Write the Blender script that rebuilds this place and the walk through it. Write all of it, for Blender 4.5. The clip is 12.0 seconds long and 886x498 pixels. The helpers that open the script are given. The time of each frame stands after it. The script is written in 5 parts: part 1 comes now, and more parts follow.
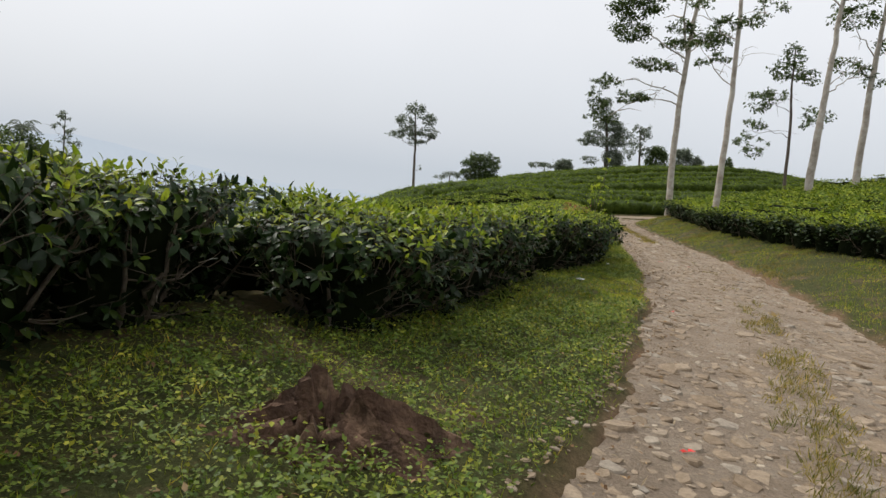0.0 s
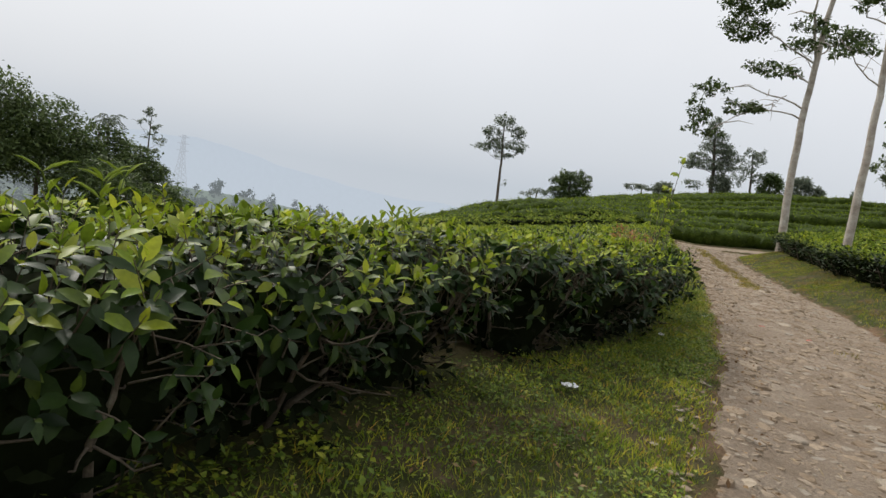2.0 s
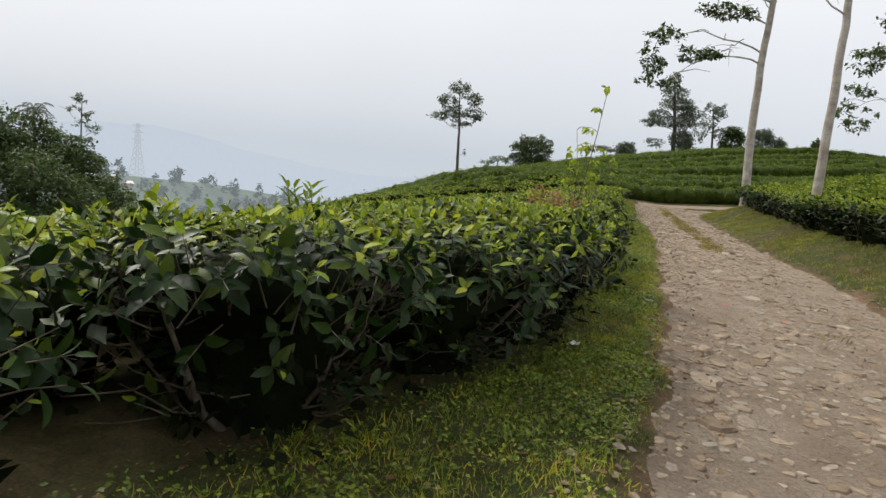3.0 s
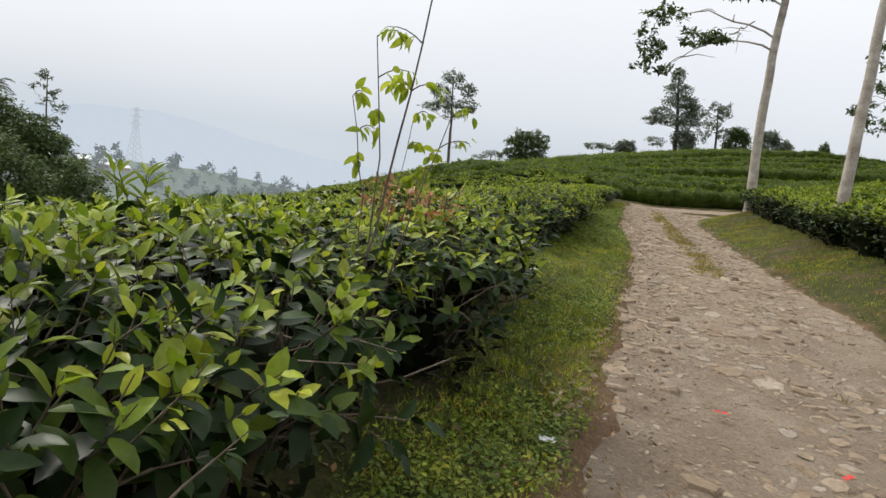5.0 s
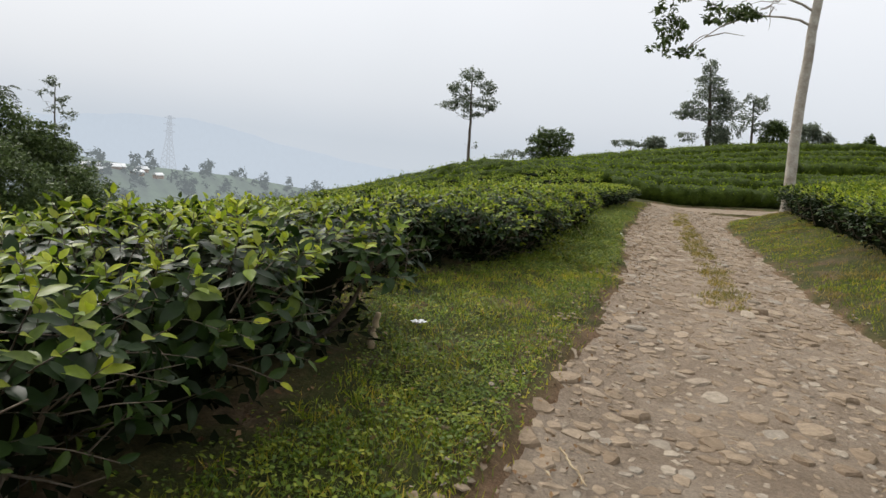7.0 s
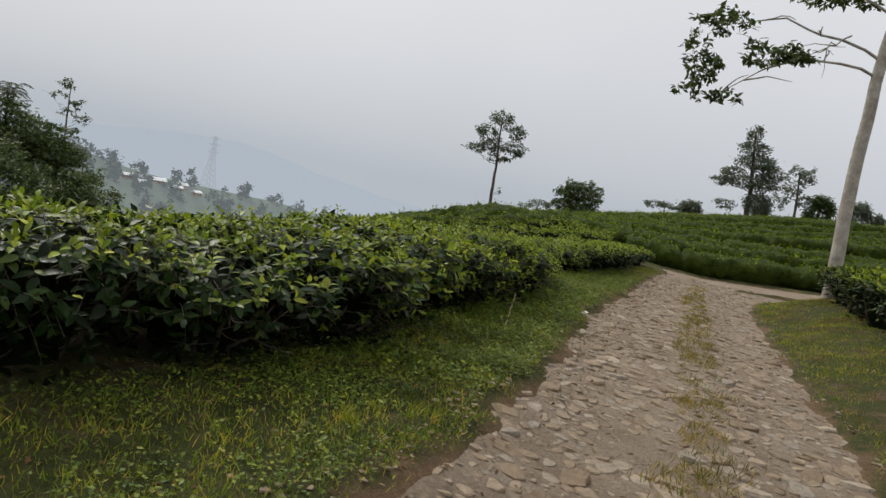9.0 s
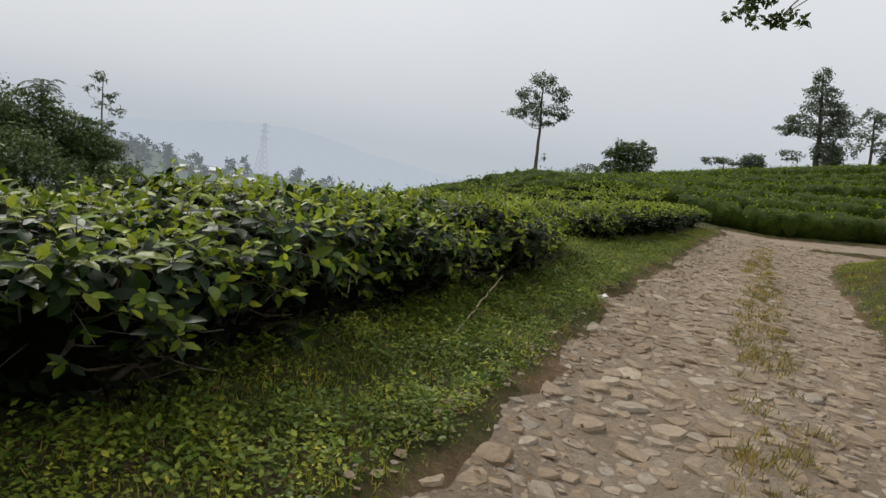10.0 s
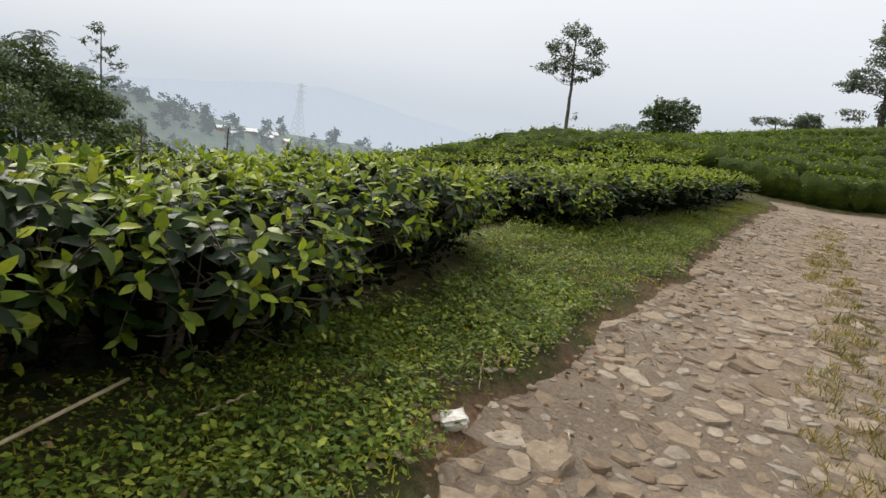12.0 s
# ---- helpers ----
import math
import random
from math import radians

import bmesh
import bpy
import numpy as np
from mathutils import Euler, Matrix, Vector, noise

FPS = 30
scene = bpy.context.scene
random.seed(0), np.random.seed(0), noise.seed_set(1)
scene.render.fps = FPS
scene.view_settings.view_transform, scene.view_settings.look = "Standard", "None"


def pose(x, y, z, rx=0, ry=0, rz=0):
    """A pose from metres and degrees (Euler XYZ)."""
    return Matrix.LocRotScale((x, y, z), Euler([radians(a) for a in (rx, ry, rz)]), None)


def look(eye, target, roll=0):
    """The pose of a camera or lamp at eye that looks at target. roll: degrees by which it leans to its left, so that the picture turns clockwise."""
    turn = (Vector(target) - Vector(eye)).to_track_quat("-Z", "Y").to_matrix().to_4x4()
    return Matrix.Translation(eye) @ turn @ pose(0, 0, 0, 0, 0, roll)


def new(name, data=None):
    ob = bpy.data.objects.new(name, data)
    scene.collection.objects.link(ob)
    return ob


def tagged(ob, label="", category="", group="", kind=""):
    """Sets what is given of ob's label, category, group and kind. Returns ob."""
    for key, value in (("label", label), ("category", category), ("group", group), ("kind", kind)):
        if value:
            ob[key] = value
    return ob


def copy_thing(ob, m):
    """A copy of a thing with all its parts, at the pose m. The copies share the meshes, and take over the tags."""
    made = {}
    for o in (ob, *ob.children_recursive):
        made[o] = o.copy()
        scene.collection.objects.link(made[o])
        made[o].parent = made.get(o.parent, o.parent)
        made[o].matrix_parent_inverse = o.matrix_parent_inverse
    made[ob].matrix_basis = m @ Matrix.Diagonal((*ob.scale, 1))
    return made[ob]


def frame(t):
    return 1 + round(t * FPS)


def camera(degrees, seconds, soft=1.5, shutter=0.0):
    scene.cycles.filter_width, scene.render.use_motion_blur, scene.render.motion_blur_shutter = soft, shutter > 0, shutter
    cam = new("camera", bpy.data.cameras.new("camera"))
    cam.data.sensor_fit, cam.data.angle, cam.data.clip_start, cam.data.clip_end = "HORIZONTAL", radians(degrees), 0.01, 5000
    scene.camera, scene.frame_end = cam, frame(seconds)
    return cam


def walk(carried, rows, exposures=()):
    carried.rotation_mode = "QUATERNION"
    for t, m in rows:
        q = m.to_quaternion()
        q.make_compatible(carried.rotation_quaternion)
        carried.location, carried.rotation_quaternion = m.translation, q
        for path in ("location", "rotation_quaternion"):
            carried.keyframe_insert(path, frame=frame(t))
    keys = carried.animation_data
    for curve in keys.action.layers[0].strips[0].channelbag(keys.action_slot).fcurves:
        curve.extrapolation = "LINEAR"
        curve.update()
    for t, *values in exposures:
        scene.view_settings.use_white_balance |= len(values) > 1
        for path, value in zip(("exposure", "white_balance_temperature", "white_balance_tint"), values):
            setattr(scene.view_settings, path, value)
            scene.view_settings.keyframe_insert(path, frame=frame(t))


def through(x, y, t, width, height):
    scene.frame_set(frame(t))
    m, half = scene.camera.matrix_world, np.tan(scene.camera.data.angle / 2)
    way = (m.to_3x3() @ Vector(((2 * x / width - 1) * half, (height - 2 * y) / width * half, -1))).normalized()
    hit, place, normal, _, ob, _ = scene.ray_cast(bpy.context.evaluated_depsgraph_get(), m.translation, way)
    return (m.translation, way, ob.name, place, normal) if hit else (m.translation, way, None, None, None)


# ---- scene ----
cam = camera(68.64, 12.0, soft=1.5)
walk(cam, [
    (0.0, pose(0.449, 0.873, 1.472, 83.43, -5.86, 1.75)),
    (0.5, pose(0.925, 2.068, 1.502, 82.40, -7.75, 0.95)),
    (1.0, pose(1.359, 3.297, 1.501, 82.77, -9.05, 1.58)),
    (1.5, pose(1.702, 4.544, 1.454, 82.77, -8.37, 7.77)),
    (2.0, pose(2.032, 5.853, 1.420, 83.73, -8.87, 10.47)),
    (2.5, pose(2.428, 7.184, 1.381, 82.93, -7.45, 10.48)),
    (3.0, pose(2.855, 8.408, 1.369, 81.79, -5.55, 7.55)),
    (3.2, pose(3.006, 8.858, 1.355, 82.15, -5.83, 5.17)),
    (4.8, pose(3.853, 11.980, 1.328, 80.76, -6.91, 7.68)),
    (5.0, pose(3.973, 12.332, 1.328, 81.28, -7.27, 7.84)),
    (5.5, pose(4.316, 13.189, 1.314, 79.50, -5.58, 4.65)),
    (6.0, pose(4.572, 13.911, 1.308, 77.64, -6.20, 4.19)),
    (6.5, pose(4.707, 14.623, 1.323, 78.32, -8.58, 13.00)),
    (7.0, pose(5.036, 15.423, 1.341, 81.12, -6.15, 10.59)),
    (7.2, pose(5.198, 15.765, 1.326, 80.83, -5.05, 6.46)),
    (8.8, pose(6.249, 19.269, 1.333, 83.66, -11.63, 11.42)),
    (9.0, pose(6.325, 19.774, 1.346, 84.42, -11.61, 14.10)),
    (9.5, pose(6.517, 21.060, 1.286, 81.95, -9.22, 19.33)),
    (10.0, pose(6.727, 22.356, 1.247, 81.37, -7.90, 18.58)),
    (10.5, pose(6.843, 23.694, 1.188, 81.72, -8.71, 19.82)),
    (11.0, pose(6.921, 24.916, 1.192, 79.39, -7.98, 22.65)),
    (11.5, pose(7.044, 26.048, 1.165, 78.93, -7.84, 22.53)),
    (12.0, pose(7.084, 27.067, 1.163, 77.61, -8.01, 22.09)),
], [(0.0, 0.0), (1.5, -0.02), (2.5, -0.06), (3.0, 0.05), (5.0, 0.14), (5.5, 0.03), (6.5, 0.10), (7.0, 0.08), (9.0, -0.32), (9.5, -0.28), (10.5, -0.10), (12.0, 0.13)])

# ---- light ----
SUN_EL, SUN_AZ = 46.0, 305.0
world = bpy.data.worlds.new("overcast_sky")
scene.world = world
world.use_nodes = True
wn, wl = world.node_tree.nodes, world.node_tree.links
wn.clear()
w_out = wn.new("ShaderNodeOutputWorld")
w_bg = wn.new("ShaderNodeBackground")
w_sky = wn.new("ShaderNodeTexSky")
w_sky.sky_type = "NISHITA"
w_sky.sun_disc = False
w_sky.sun_elevation, w_sky.sun_rotation = radians(SUN_EL), radians(SUN_AZ)
w_sky.dust_density = 6.0
w_dim = wn.new("ShaderNodeVectorMath")
w_dim.operation = "SCALE"
w_dim.inputs["Scale"].default_value = 0.10
w_tc = wn.new("ShaderNodeTexCoord")
w_sep = wn.new("ShaderNodeSeparateXYZ")
w_ramp = wn.new("ShaderNodeValToRGB")
for pos, col in ((0.0, (0.50, 0.545, 0.60, 1)), (0.06, (0.57, 0.605, 0.655, 1)), (0.22, (0.70, 0.715, 0.745, 1)), (0.55, (0.86, 0.865, 0.875, 1))):
    el = w_ramp.color_ramp.elements
    e = el[0] if pos == 0.0 else el.new(pos)
    e.position, e.color = pos, col
w_ramp.color_ramp.elements[-1].color = (0.95, 0.95, 0.95, 1)
w_ramp.color_ramp.elements[-1].position = 0.85
w_noise = wn.new("ShaderNodeTexNoise")
w_noise.inputs["Scale"].default_value = 2.2
w_noise.inputs["Detail"].default_value = 4
w_mul = wn.new("ShaderNodeMapRange")
w_mul.inputs["To Min"].default_value, w_mul.inputs["To Max"].default_value = 0.93, 1.06
w_cl = wn.new("ShaderNodeVectorMath")
w_cl.operation = "SCALE"
w_mix = wn.new("ShaderNodeMix")
w_mix.data_type = "RGBA"
w_mix.inputs["Factor"].default_value = 0.9
wl.new(w_tc.outputs["Generated"], w_sep.inputs[0])
wl.new(w_tc.outputs["Generated"], w_noise.inputs["Vector"])
wl.new(w_sep.outputs["Z"], w_ramp.inputs["Fac"])
wl.new(w_noise.outputs["Fac"], w_mul.inputs["Value"])
wl.new(w_ramp.outputs["Color"], w_cl.inputs[0])
wl.new(w_mul.outputs["Result"], w_cl.inputs["Scale"])
wl.new(w_sky.outputs["Color"], w_dim.inputs[0])
wl.new(w_dim.outputs["Vector"], w_mix.inputs["A"])
wl.new(w_cl.outputs["Vector"], w_mix.inputs["B"])
wl.new(w_mix.outputs["Result"], w_bg.inputs["Color"])
wl.new(w_bg.outputs["Background"], w_out.inputs["Surface"])
w_bg.inputs["Strength"].default_value = 1.27

sun_data = bpy.data.lights.new("sun", "SUN")
sun_data.energy, sun_data.angle, sun_data.color = 2.5, radians(14), (1.0, 0.955, 0.88)
sun = new("sun", sun_data)
_a = radians(SUN_AZ)
sun.matrix_world = look((0, 0, 60), (-math.sin(_a) * math.cos(radians(SUN_EL)) * 10, -math.cos(_a) * math.cos(radians(SUN_EL)) * 10, 60 - 10 * math.sin(radians(SUN_EL))))


# ---- materials ----
def material(name):
    m = bpy.data.materials.new(name)
    m.use_nodes = True
    nt = m.node_tree
    return m, nt, nt.nodes["Principled BSDF"]


def ramp(nt, stops, fac):
    r = nt.nodes.new("ShaderNodeValToRGB")
    els = r.color_ramp.elements
    els[0].position, els[0].color = stops[0][0], (*stops[0][1], 1)
    els[1].position, els[1].color = stops[-1][0], (*stops[-1][1], 1)
    for p, c in stops[1:-1]:
        els.new(p).color = (*c, 1)
    nt.links.new(fac, r.inputs["Fac"])
    return r.outputs["Color"]


def noise_out(nt, scale, detail=5, rough=0.55, distort=0.0):
    tc = nt.nodes.new("ShaderNodeNewGeometry")
    n = nt.nodes.new("ShaderNodeTexNoise")
    n.inputs["Scale"].default_value, n.inputs["Detail"].default_value = scale, detail
    n.inputs["Roughness"].default_value, n.inputs["Distortion"].default_value = rough, distort
    nt.links.new(tc.outputs["Position"], n.inputs["Vector"])
    return n.outputs["Fac"]


def mixed(nt, a, b, fac, mode="MIX"):
    m = nt.nodes.new("ShaderNodeMix")
    m.data_type, m.blend_type = "RGBA", mode
    for sock, v in ((m.inputs["Factor"], fac), (m.inputs["A"], a), (m.inputs["B"], b)):
        if isinstance(v, (int, float)):
            sock.default_value = v
        elif isinstance(v, tuple):
            sock.default_value = (*v, 1)
        else:
            nt.links.new(v, sock)
    return m.outputs["Result"]


def bumped(nt, bsdf, height, strength, dist):
    b = nt.nodes.new("ShaderNodeBump")
    b.inputs["Strength"].default_value, b.inputs["Distance"].default_value = strength, dist
    nt.links.new(height, b.inputs["Height"])
    nt.links.new(b.outputs["Normal"], bsdf.inputs["Normal"])


def leaf_material(name, stops, rough=0.42, through=0.25, spec=0.28, patchy=0.0):
    """Foliage: each leaf its own tone, a little light passing through."""
    m, nt, b = material(name)
    g = nt.nodes.new("ShaderNodeNewGeometry")
    c = ramp(nt, stops, g.outputs["Random Per Island"])
    c = mixed(nt, c, ramp(nt, [(0.35, (0.62, 0.66, 0.60)), (0.65, (1.25, 1.22, 1.1))], noise_out(nt, 1.7, 3)), 0.8, "MULTIPLY")
    c = mixed(nt, c, ramp(nt, [(0.3, (0.7, 0.72, 0.7)), (0.7, (1.15, 1.15, 1.1))], noise_out(nt, 60, 2)), 0.6, "MULTIPLY")
    if patchy:
        tone = ramp(nt, [(0.34, (0.50, 0.66, 0.5)), (0.5, (1.0, 1.0, 1.0)), (0.64, (1.65, 1.35, 1.15))], noise_out(nt, 4.5, 5, 0.65))
        c = mixed(nt, c, tone, patchy, "MULTIPLY")
    nt.links.new(c, b.inputs["Base Color"])
    b.inputs["Roughness"].default_value = rough
    b.inputs["Specular IOR Level"].default_value = spec
    t = nt.nodes.new("ShaderNodeBsdfTranslucent")
    nt.links.new(c, t.inputs["Color"])
    mx = nt.nodes.new("ShaderNodeMixShader")
    mx.inputs["Fac"].default_value = through
    nt.links.new(b.outputs["BSDF"], mx.inputs[1])
    nt.links.new(t.outputs["BSDF"], mx.inputs[2])
    nt.links.new(mx.outputs["Shader"], nt.nodes["Material Output"].inputs["Surface"])
    return m


def rough_material(name, stops, scale, detail=6, rough=0.9, bump=0.4, bscale=40, bdist=0.01, fine=None):
    m, nt, b = material(name)
    c = ramp(nt, stops, noise_out(nt, scale, detail))
    c = mixed(nt, c, ramp(nt, [(0.3, (0.72, 0.72, 0.72)), (0.7, (1.2, 1.2, 1.2))], noise_out(nt, fine or bscale, 4)), 0.7, "MULTIPLY")
    nt.links.new(c, b.inputs["Base Color"])
    b.inputs["Roughness"].default_value = rough
    b.inputs["Specular IOR Level"].default_value = 0.25
    bumped(nt, b, noise_out(nt, bscale, 5), bump, bdist)
    return m


# Mature leaves are darkened as side shade; table leaves lightened as if lit.
M_MATURE_SHADED = leaf_material("tea_leaf_mature", [(0.0, (0.007, 0.019, 0.004)), (0.5, (0.014, 0.033, 0.006)), (0.85, (0.028, 0.055, 0.009)), (1.0, (0.070, 0.100, 0.014))], 0.43, 0.13, 0.20)
M_YOUNG = leaf_material("tea_leaf_young", [(0.0, (0.143, 0.223, 0.016)), (0.6, (0.255, 0.338, 0.024)), (1.0, (0.454, 0.479, 0.039))], 0.5, 0.42)
M_TOP_LIT = leaf_material("tea_leaf_top", [(0.0, (0.068, 0.111, 0.011)), (0.5, (0.146, 0.203, 0.016)), (1.0, (0.293, 0.319, 0.026))], 0.42, 0.34, 0.30)
# Near-black colour holds the shade inside the bushes.
M_INNER_SHADE = leaf_material("tea_inner_twigs", [(0.0, (0.006, 0.009, 0.004)), (1.0, (0.012, 0.016, 0.006))], 0.9, 0.0, 0.05)
M_RED = leaf_material("red_young_leaf", [(0.0, (0.340, 0.060, 0.050)), (0.3, (0.330, 0.150, 0.075)), (0.7, (0.300, 0.200, 0.080)), (1.0, (0.230, 0.260, 0.050))], 0.45, 0.35)
M_SAPLEAF = leaf_material("sapling_leaf", [(0.0, (0.208, 0.300, 0.024)), (1.0, (0.442, 0.500, 0.048))], 0.45, 0.4)
M_FIELD = leaf_material("tea_field_leaf", [(0.0, (0.070, 0.116, 0.014)), (0.5, (0.162, 0.233, 0.022)), (1.0, (0.350, 0.391, 0.041))], 0.55, 0.34, 0.2)
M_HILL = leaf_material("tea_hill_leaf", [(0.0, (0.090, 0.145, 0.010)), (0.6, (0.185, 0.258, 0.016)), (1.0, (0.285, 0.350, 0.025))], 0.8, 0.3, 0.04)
M_CROWN = leaf_material("tree_leaf", [(0.0, (0.045, 0.075, 0.026)), (1.0, (0.130, 0.175, 0.060))], 0.5, 0.38)
# Leaves of far trees: haze is mixed into the colour as pale grey-green.
M_HAZECROWN = leaf_material("grey_green_tree_leaf", [(0.0, (0.130, 0.158, 0.130)), (1.0, (0.240, 0.270, 0.215))], 0.6, 0.5, 0.3)
M_BARK = rough_material("pale_bark", [(0.3, (0.26, 0.22, 0.18)), (0.55, (0.42, 0.38, 0.33)), (0.75, (0.52, 0.49, 0.44))], 3.0, 6, 0.85, 0.5, 25, 0.02)
M_DARKBARK = rough_material("dark_bark", [(0.3, (0.07, 0.055, 0.045)), (0.7, (0.15, 0.125, 0.10))], 8, 6, 0.9, 0.5, 40, 0.01)
M_STEM = rough_material("tea_stem", [(0.3, (0.065, 0.048, 0.035)), (0.6, (0.140, 0.114, 0.086)), (0.8, (0.281, 0.251, 0.205))], 14, 5, 0.85, 0.4, 90, 0.004)
M_STICK = rough_material("dry_stick", [(0.3, (0.30, 0.22, 0.13)), (0.7, (0.52, 0.43, 0.29))], 9, 4, 0.8, 0.4, 120, 0.003)
M_STUMP = rough_material("rotten_wood", [(0.3, (0.045, 0.026, 0.018)), (0.55, (0.12, 0.072, 0.048)), (0.75, (0.26, 0.17, 0.11))], 7, 8, 0.95, 1.0, 45, 0.02)
M_GRASS = leaf_material("grass_blade", [(0.0, (0.130, 0.205, 0.018)), (0.55, (0.285, 0.355, 0.030)), (0.85, (0.430, 0.410, 0.052)), (1.0, (0.570, 0.401, 0.090))], 0.6, 0.36, 0.3, 0.8)
M_DRYGRASS = leaf_material("dry_grass_blade", [(0.0, (0.110, 0.120, 0.020)), (0.5, (0.245, 0.210, 0.044)), (1.0, (0.440, 0.320, 0.100))], 0.6, 0.3, 0.3, 0.6)
M_WEED = leaf_material("creeping_weed_leaf", [(0.0, (0.070, 0.118, 0.015)), (0.7, (0.155, 0.215, 0.024)), (1.0, (0.300, 0.325, 0.041))], 0.5, 0.28, 0.28, 0.8)
M_LITTER = leaf_material("dead_leaf", [(0.0, (0.10, 0.055, 0.03)), (0.6, (0.22, 0.13, 0.07)), (1.0, (0.36, 0.25, 0.15))], 0.8, 0.1, 0.2)
M_WHITE = rough_material("weathered_white_block", [(0.3, (0.50, 0.47, 0.40)), (0.6, (0.74, 0.72, 0.66))], 30, 5, 0.8, 0.3, 80, 0.004)
M_WRAP = rough_material("foil_wrapper", [(0.4, (0.62, 0.62, 0.63)), (0.6, (0.82, 0.82, 0.84))], 40, 3, 0.3, 0.8, 60, 0.01)
M_PETAL = rough_material("red_petal", [(0.3, (0.55, 0.02, 0.02)), (0.7, (0.75, 0.05, 0.04))], 60, 3, 0.5, 0.2, 90, 0.003)


def ground_material():
    m, nt, b = material("grassy_ground")
    green = ramp(nt, [(0.25, (0.026, 0.032, 0.011)), (0.5, (0.055, 0.062, 0.019)), (0.75, (0.115, 0.095, 0.040))], noise_out(nt, 9, 8, 0.7))
    soil = ramp(nt, [(0.3, (0.055, 0.038, 0.025)), (0.7, (0.18, 0.125, 0.075))], noise_out(nt, 14, 8, 0.65))
    patch = ramp(nt, [(0.52, (0, 0, 0)), (0.66, (1, 1, 1))], noise_out(nt, 1.3, 6, 0.65))
    c = mixed(nt, green, soil, patch)
    # Worn track edge, plus the soil under the hedge painted for its shade.
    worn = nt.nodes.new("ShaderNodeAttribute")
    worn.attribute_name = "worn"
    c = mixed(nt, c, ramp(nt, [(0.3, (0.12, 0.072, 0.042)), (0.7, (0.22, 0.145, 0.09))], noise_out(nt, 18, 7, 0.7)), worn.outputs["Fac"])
    c = mixed(nt, c, ramp(nt, [(0.3, (0.6, 0.6, 0.6)), (0.7, (1.3, 1.3, 1.3))], noise_out(nt, 70, 4)), 0.7, "MULTIPLY")
    nt.links.new(c, b.inputs["Base Color"])
    b.inputs["Roughness"].default_value = 0.95
    b.inputs["Specular IOR Level"].default_value = 0.15
    bumped(nt, b, noise_out(nt, 55, 6, 0.7), 0.9, 0.03)
    return m


def road_material():
    m, nt, b = material("packed_stony_earth")
    base = ramp(nt, [(0.25, (0.180, 0.134, 0.094)), (0.5, (0.255, 0.200, 0.148)), (0.75, (0.330, 0.274, 0.214))], noise_out(nt, 2.2, 7, 0.65))
    grit = ramp(nt, [(0.3, (0.62, 0.62, 0.62)), (0.5, (1.0, 1.0, 1.0)), (0.72, (1.35, 1.33, 1.3))], noise_out(nt, 45, 6, 0.7))
    nt.links.new(mixed(nt, base, grit, 0.85, "MULTIPLY"), b.inputs["Base Color"])
    b.inputs["Roughness"].default_value = 0.9
    b.inputs["Specular IOR Level"].default_value = 0.2
    bumped(nt, b, noise_out(nt, 38, 8, 0.75), 1.0, 0.03)
    return m


def stone_material():
    m, nt, b = material("worn_road_stone")
    oi = nt.nodes.new("ShaderNodeObjectInfo")
    g = nt.nodes.new("ShaderNodeNewGeometry")
    add = nt.nodes.new("ShaderNodeMath")
    add.operation = "ADD"
    nt.links.new(oi.outputs["Random"], add.inputs[0])
    nt.links.new(g.outputs["Random Per Island"], add.inputs[1])
    fr = nt.nodes.new("ShaderNodeMath")
    fr.operation = "FRACT"
    nt.links.new(add.outputs[0], fr.inputs[0])
    c = ramp(nt, [(0.0, (0.205, 0.150, 0.100)), (0.35, (0.270, 0.206, 0.142)), (0.7, (0.325, 0.256, 0.184)), (0.9, (0.280, 0.246, 0.202)), (1.0, (0.400, 0.335, 0.255))], fr.outputs[0])
    c = mixed(nt, c, ramp(nt, [(0.3, (0.52, 0.49, 0.45)), (0.7, (1.2, 1.2, 1.2))], noise_out(nt, 22, 6, 0.7)), 0.8, "MULTIPLY")
    nt.links.new(c, b.inputs["Base Color"])
    b.inputs["Roughness"].default_value = 0.82
    b.inputs["Specular IOR Level"].default_value = 0.3
    bumped(nt, b, noise_out(nt, 60, 6, 0.7), 0.6, 0.012)
    return m


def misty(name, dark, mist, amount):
    """Distance through mist: the sky light it scatters is painted on as emission."""
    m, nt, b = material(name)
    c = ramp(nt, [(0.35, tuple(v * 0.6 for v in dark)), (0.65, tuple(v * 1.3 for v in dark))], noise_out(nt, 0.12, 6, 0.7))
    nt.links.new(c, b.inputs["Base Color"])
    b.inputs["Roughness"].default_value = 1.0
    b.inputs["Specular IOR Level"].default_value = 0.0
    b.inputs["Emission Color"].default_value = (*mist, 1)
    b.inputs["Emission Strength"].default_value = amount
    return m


# Hill row bodies: dark colour stands for the shade on their sides.
M_ROW_SHADE = rough_material("tea_row", [(0.3, (0.018, 0.030, 0.004)), (0.5, (0.036, 0.056, 0.007)), (0.7, (0.055, 0.078, 0.010))], 2.6, 7, 0.7, 1.0, 14, 0.12, 11)
M_ROW_SHADE.node_tree.nodes["Principled BSDF"].inputs["Specular IOR Level"].default_value = 0.05
M_GROUND, M_ROAD, M_STONE = ground_material(), road_material(), stone_material()
# Far things glow faintly; the emission stands in for mist.
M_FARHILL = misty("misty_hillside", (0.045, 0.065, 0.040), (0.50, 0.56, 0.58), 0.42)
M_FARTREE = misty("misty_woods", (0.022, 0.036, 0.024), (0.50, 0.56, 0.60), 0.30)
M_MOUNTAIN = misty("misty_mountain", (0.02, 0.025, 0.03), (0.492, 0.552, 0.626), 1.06)
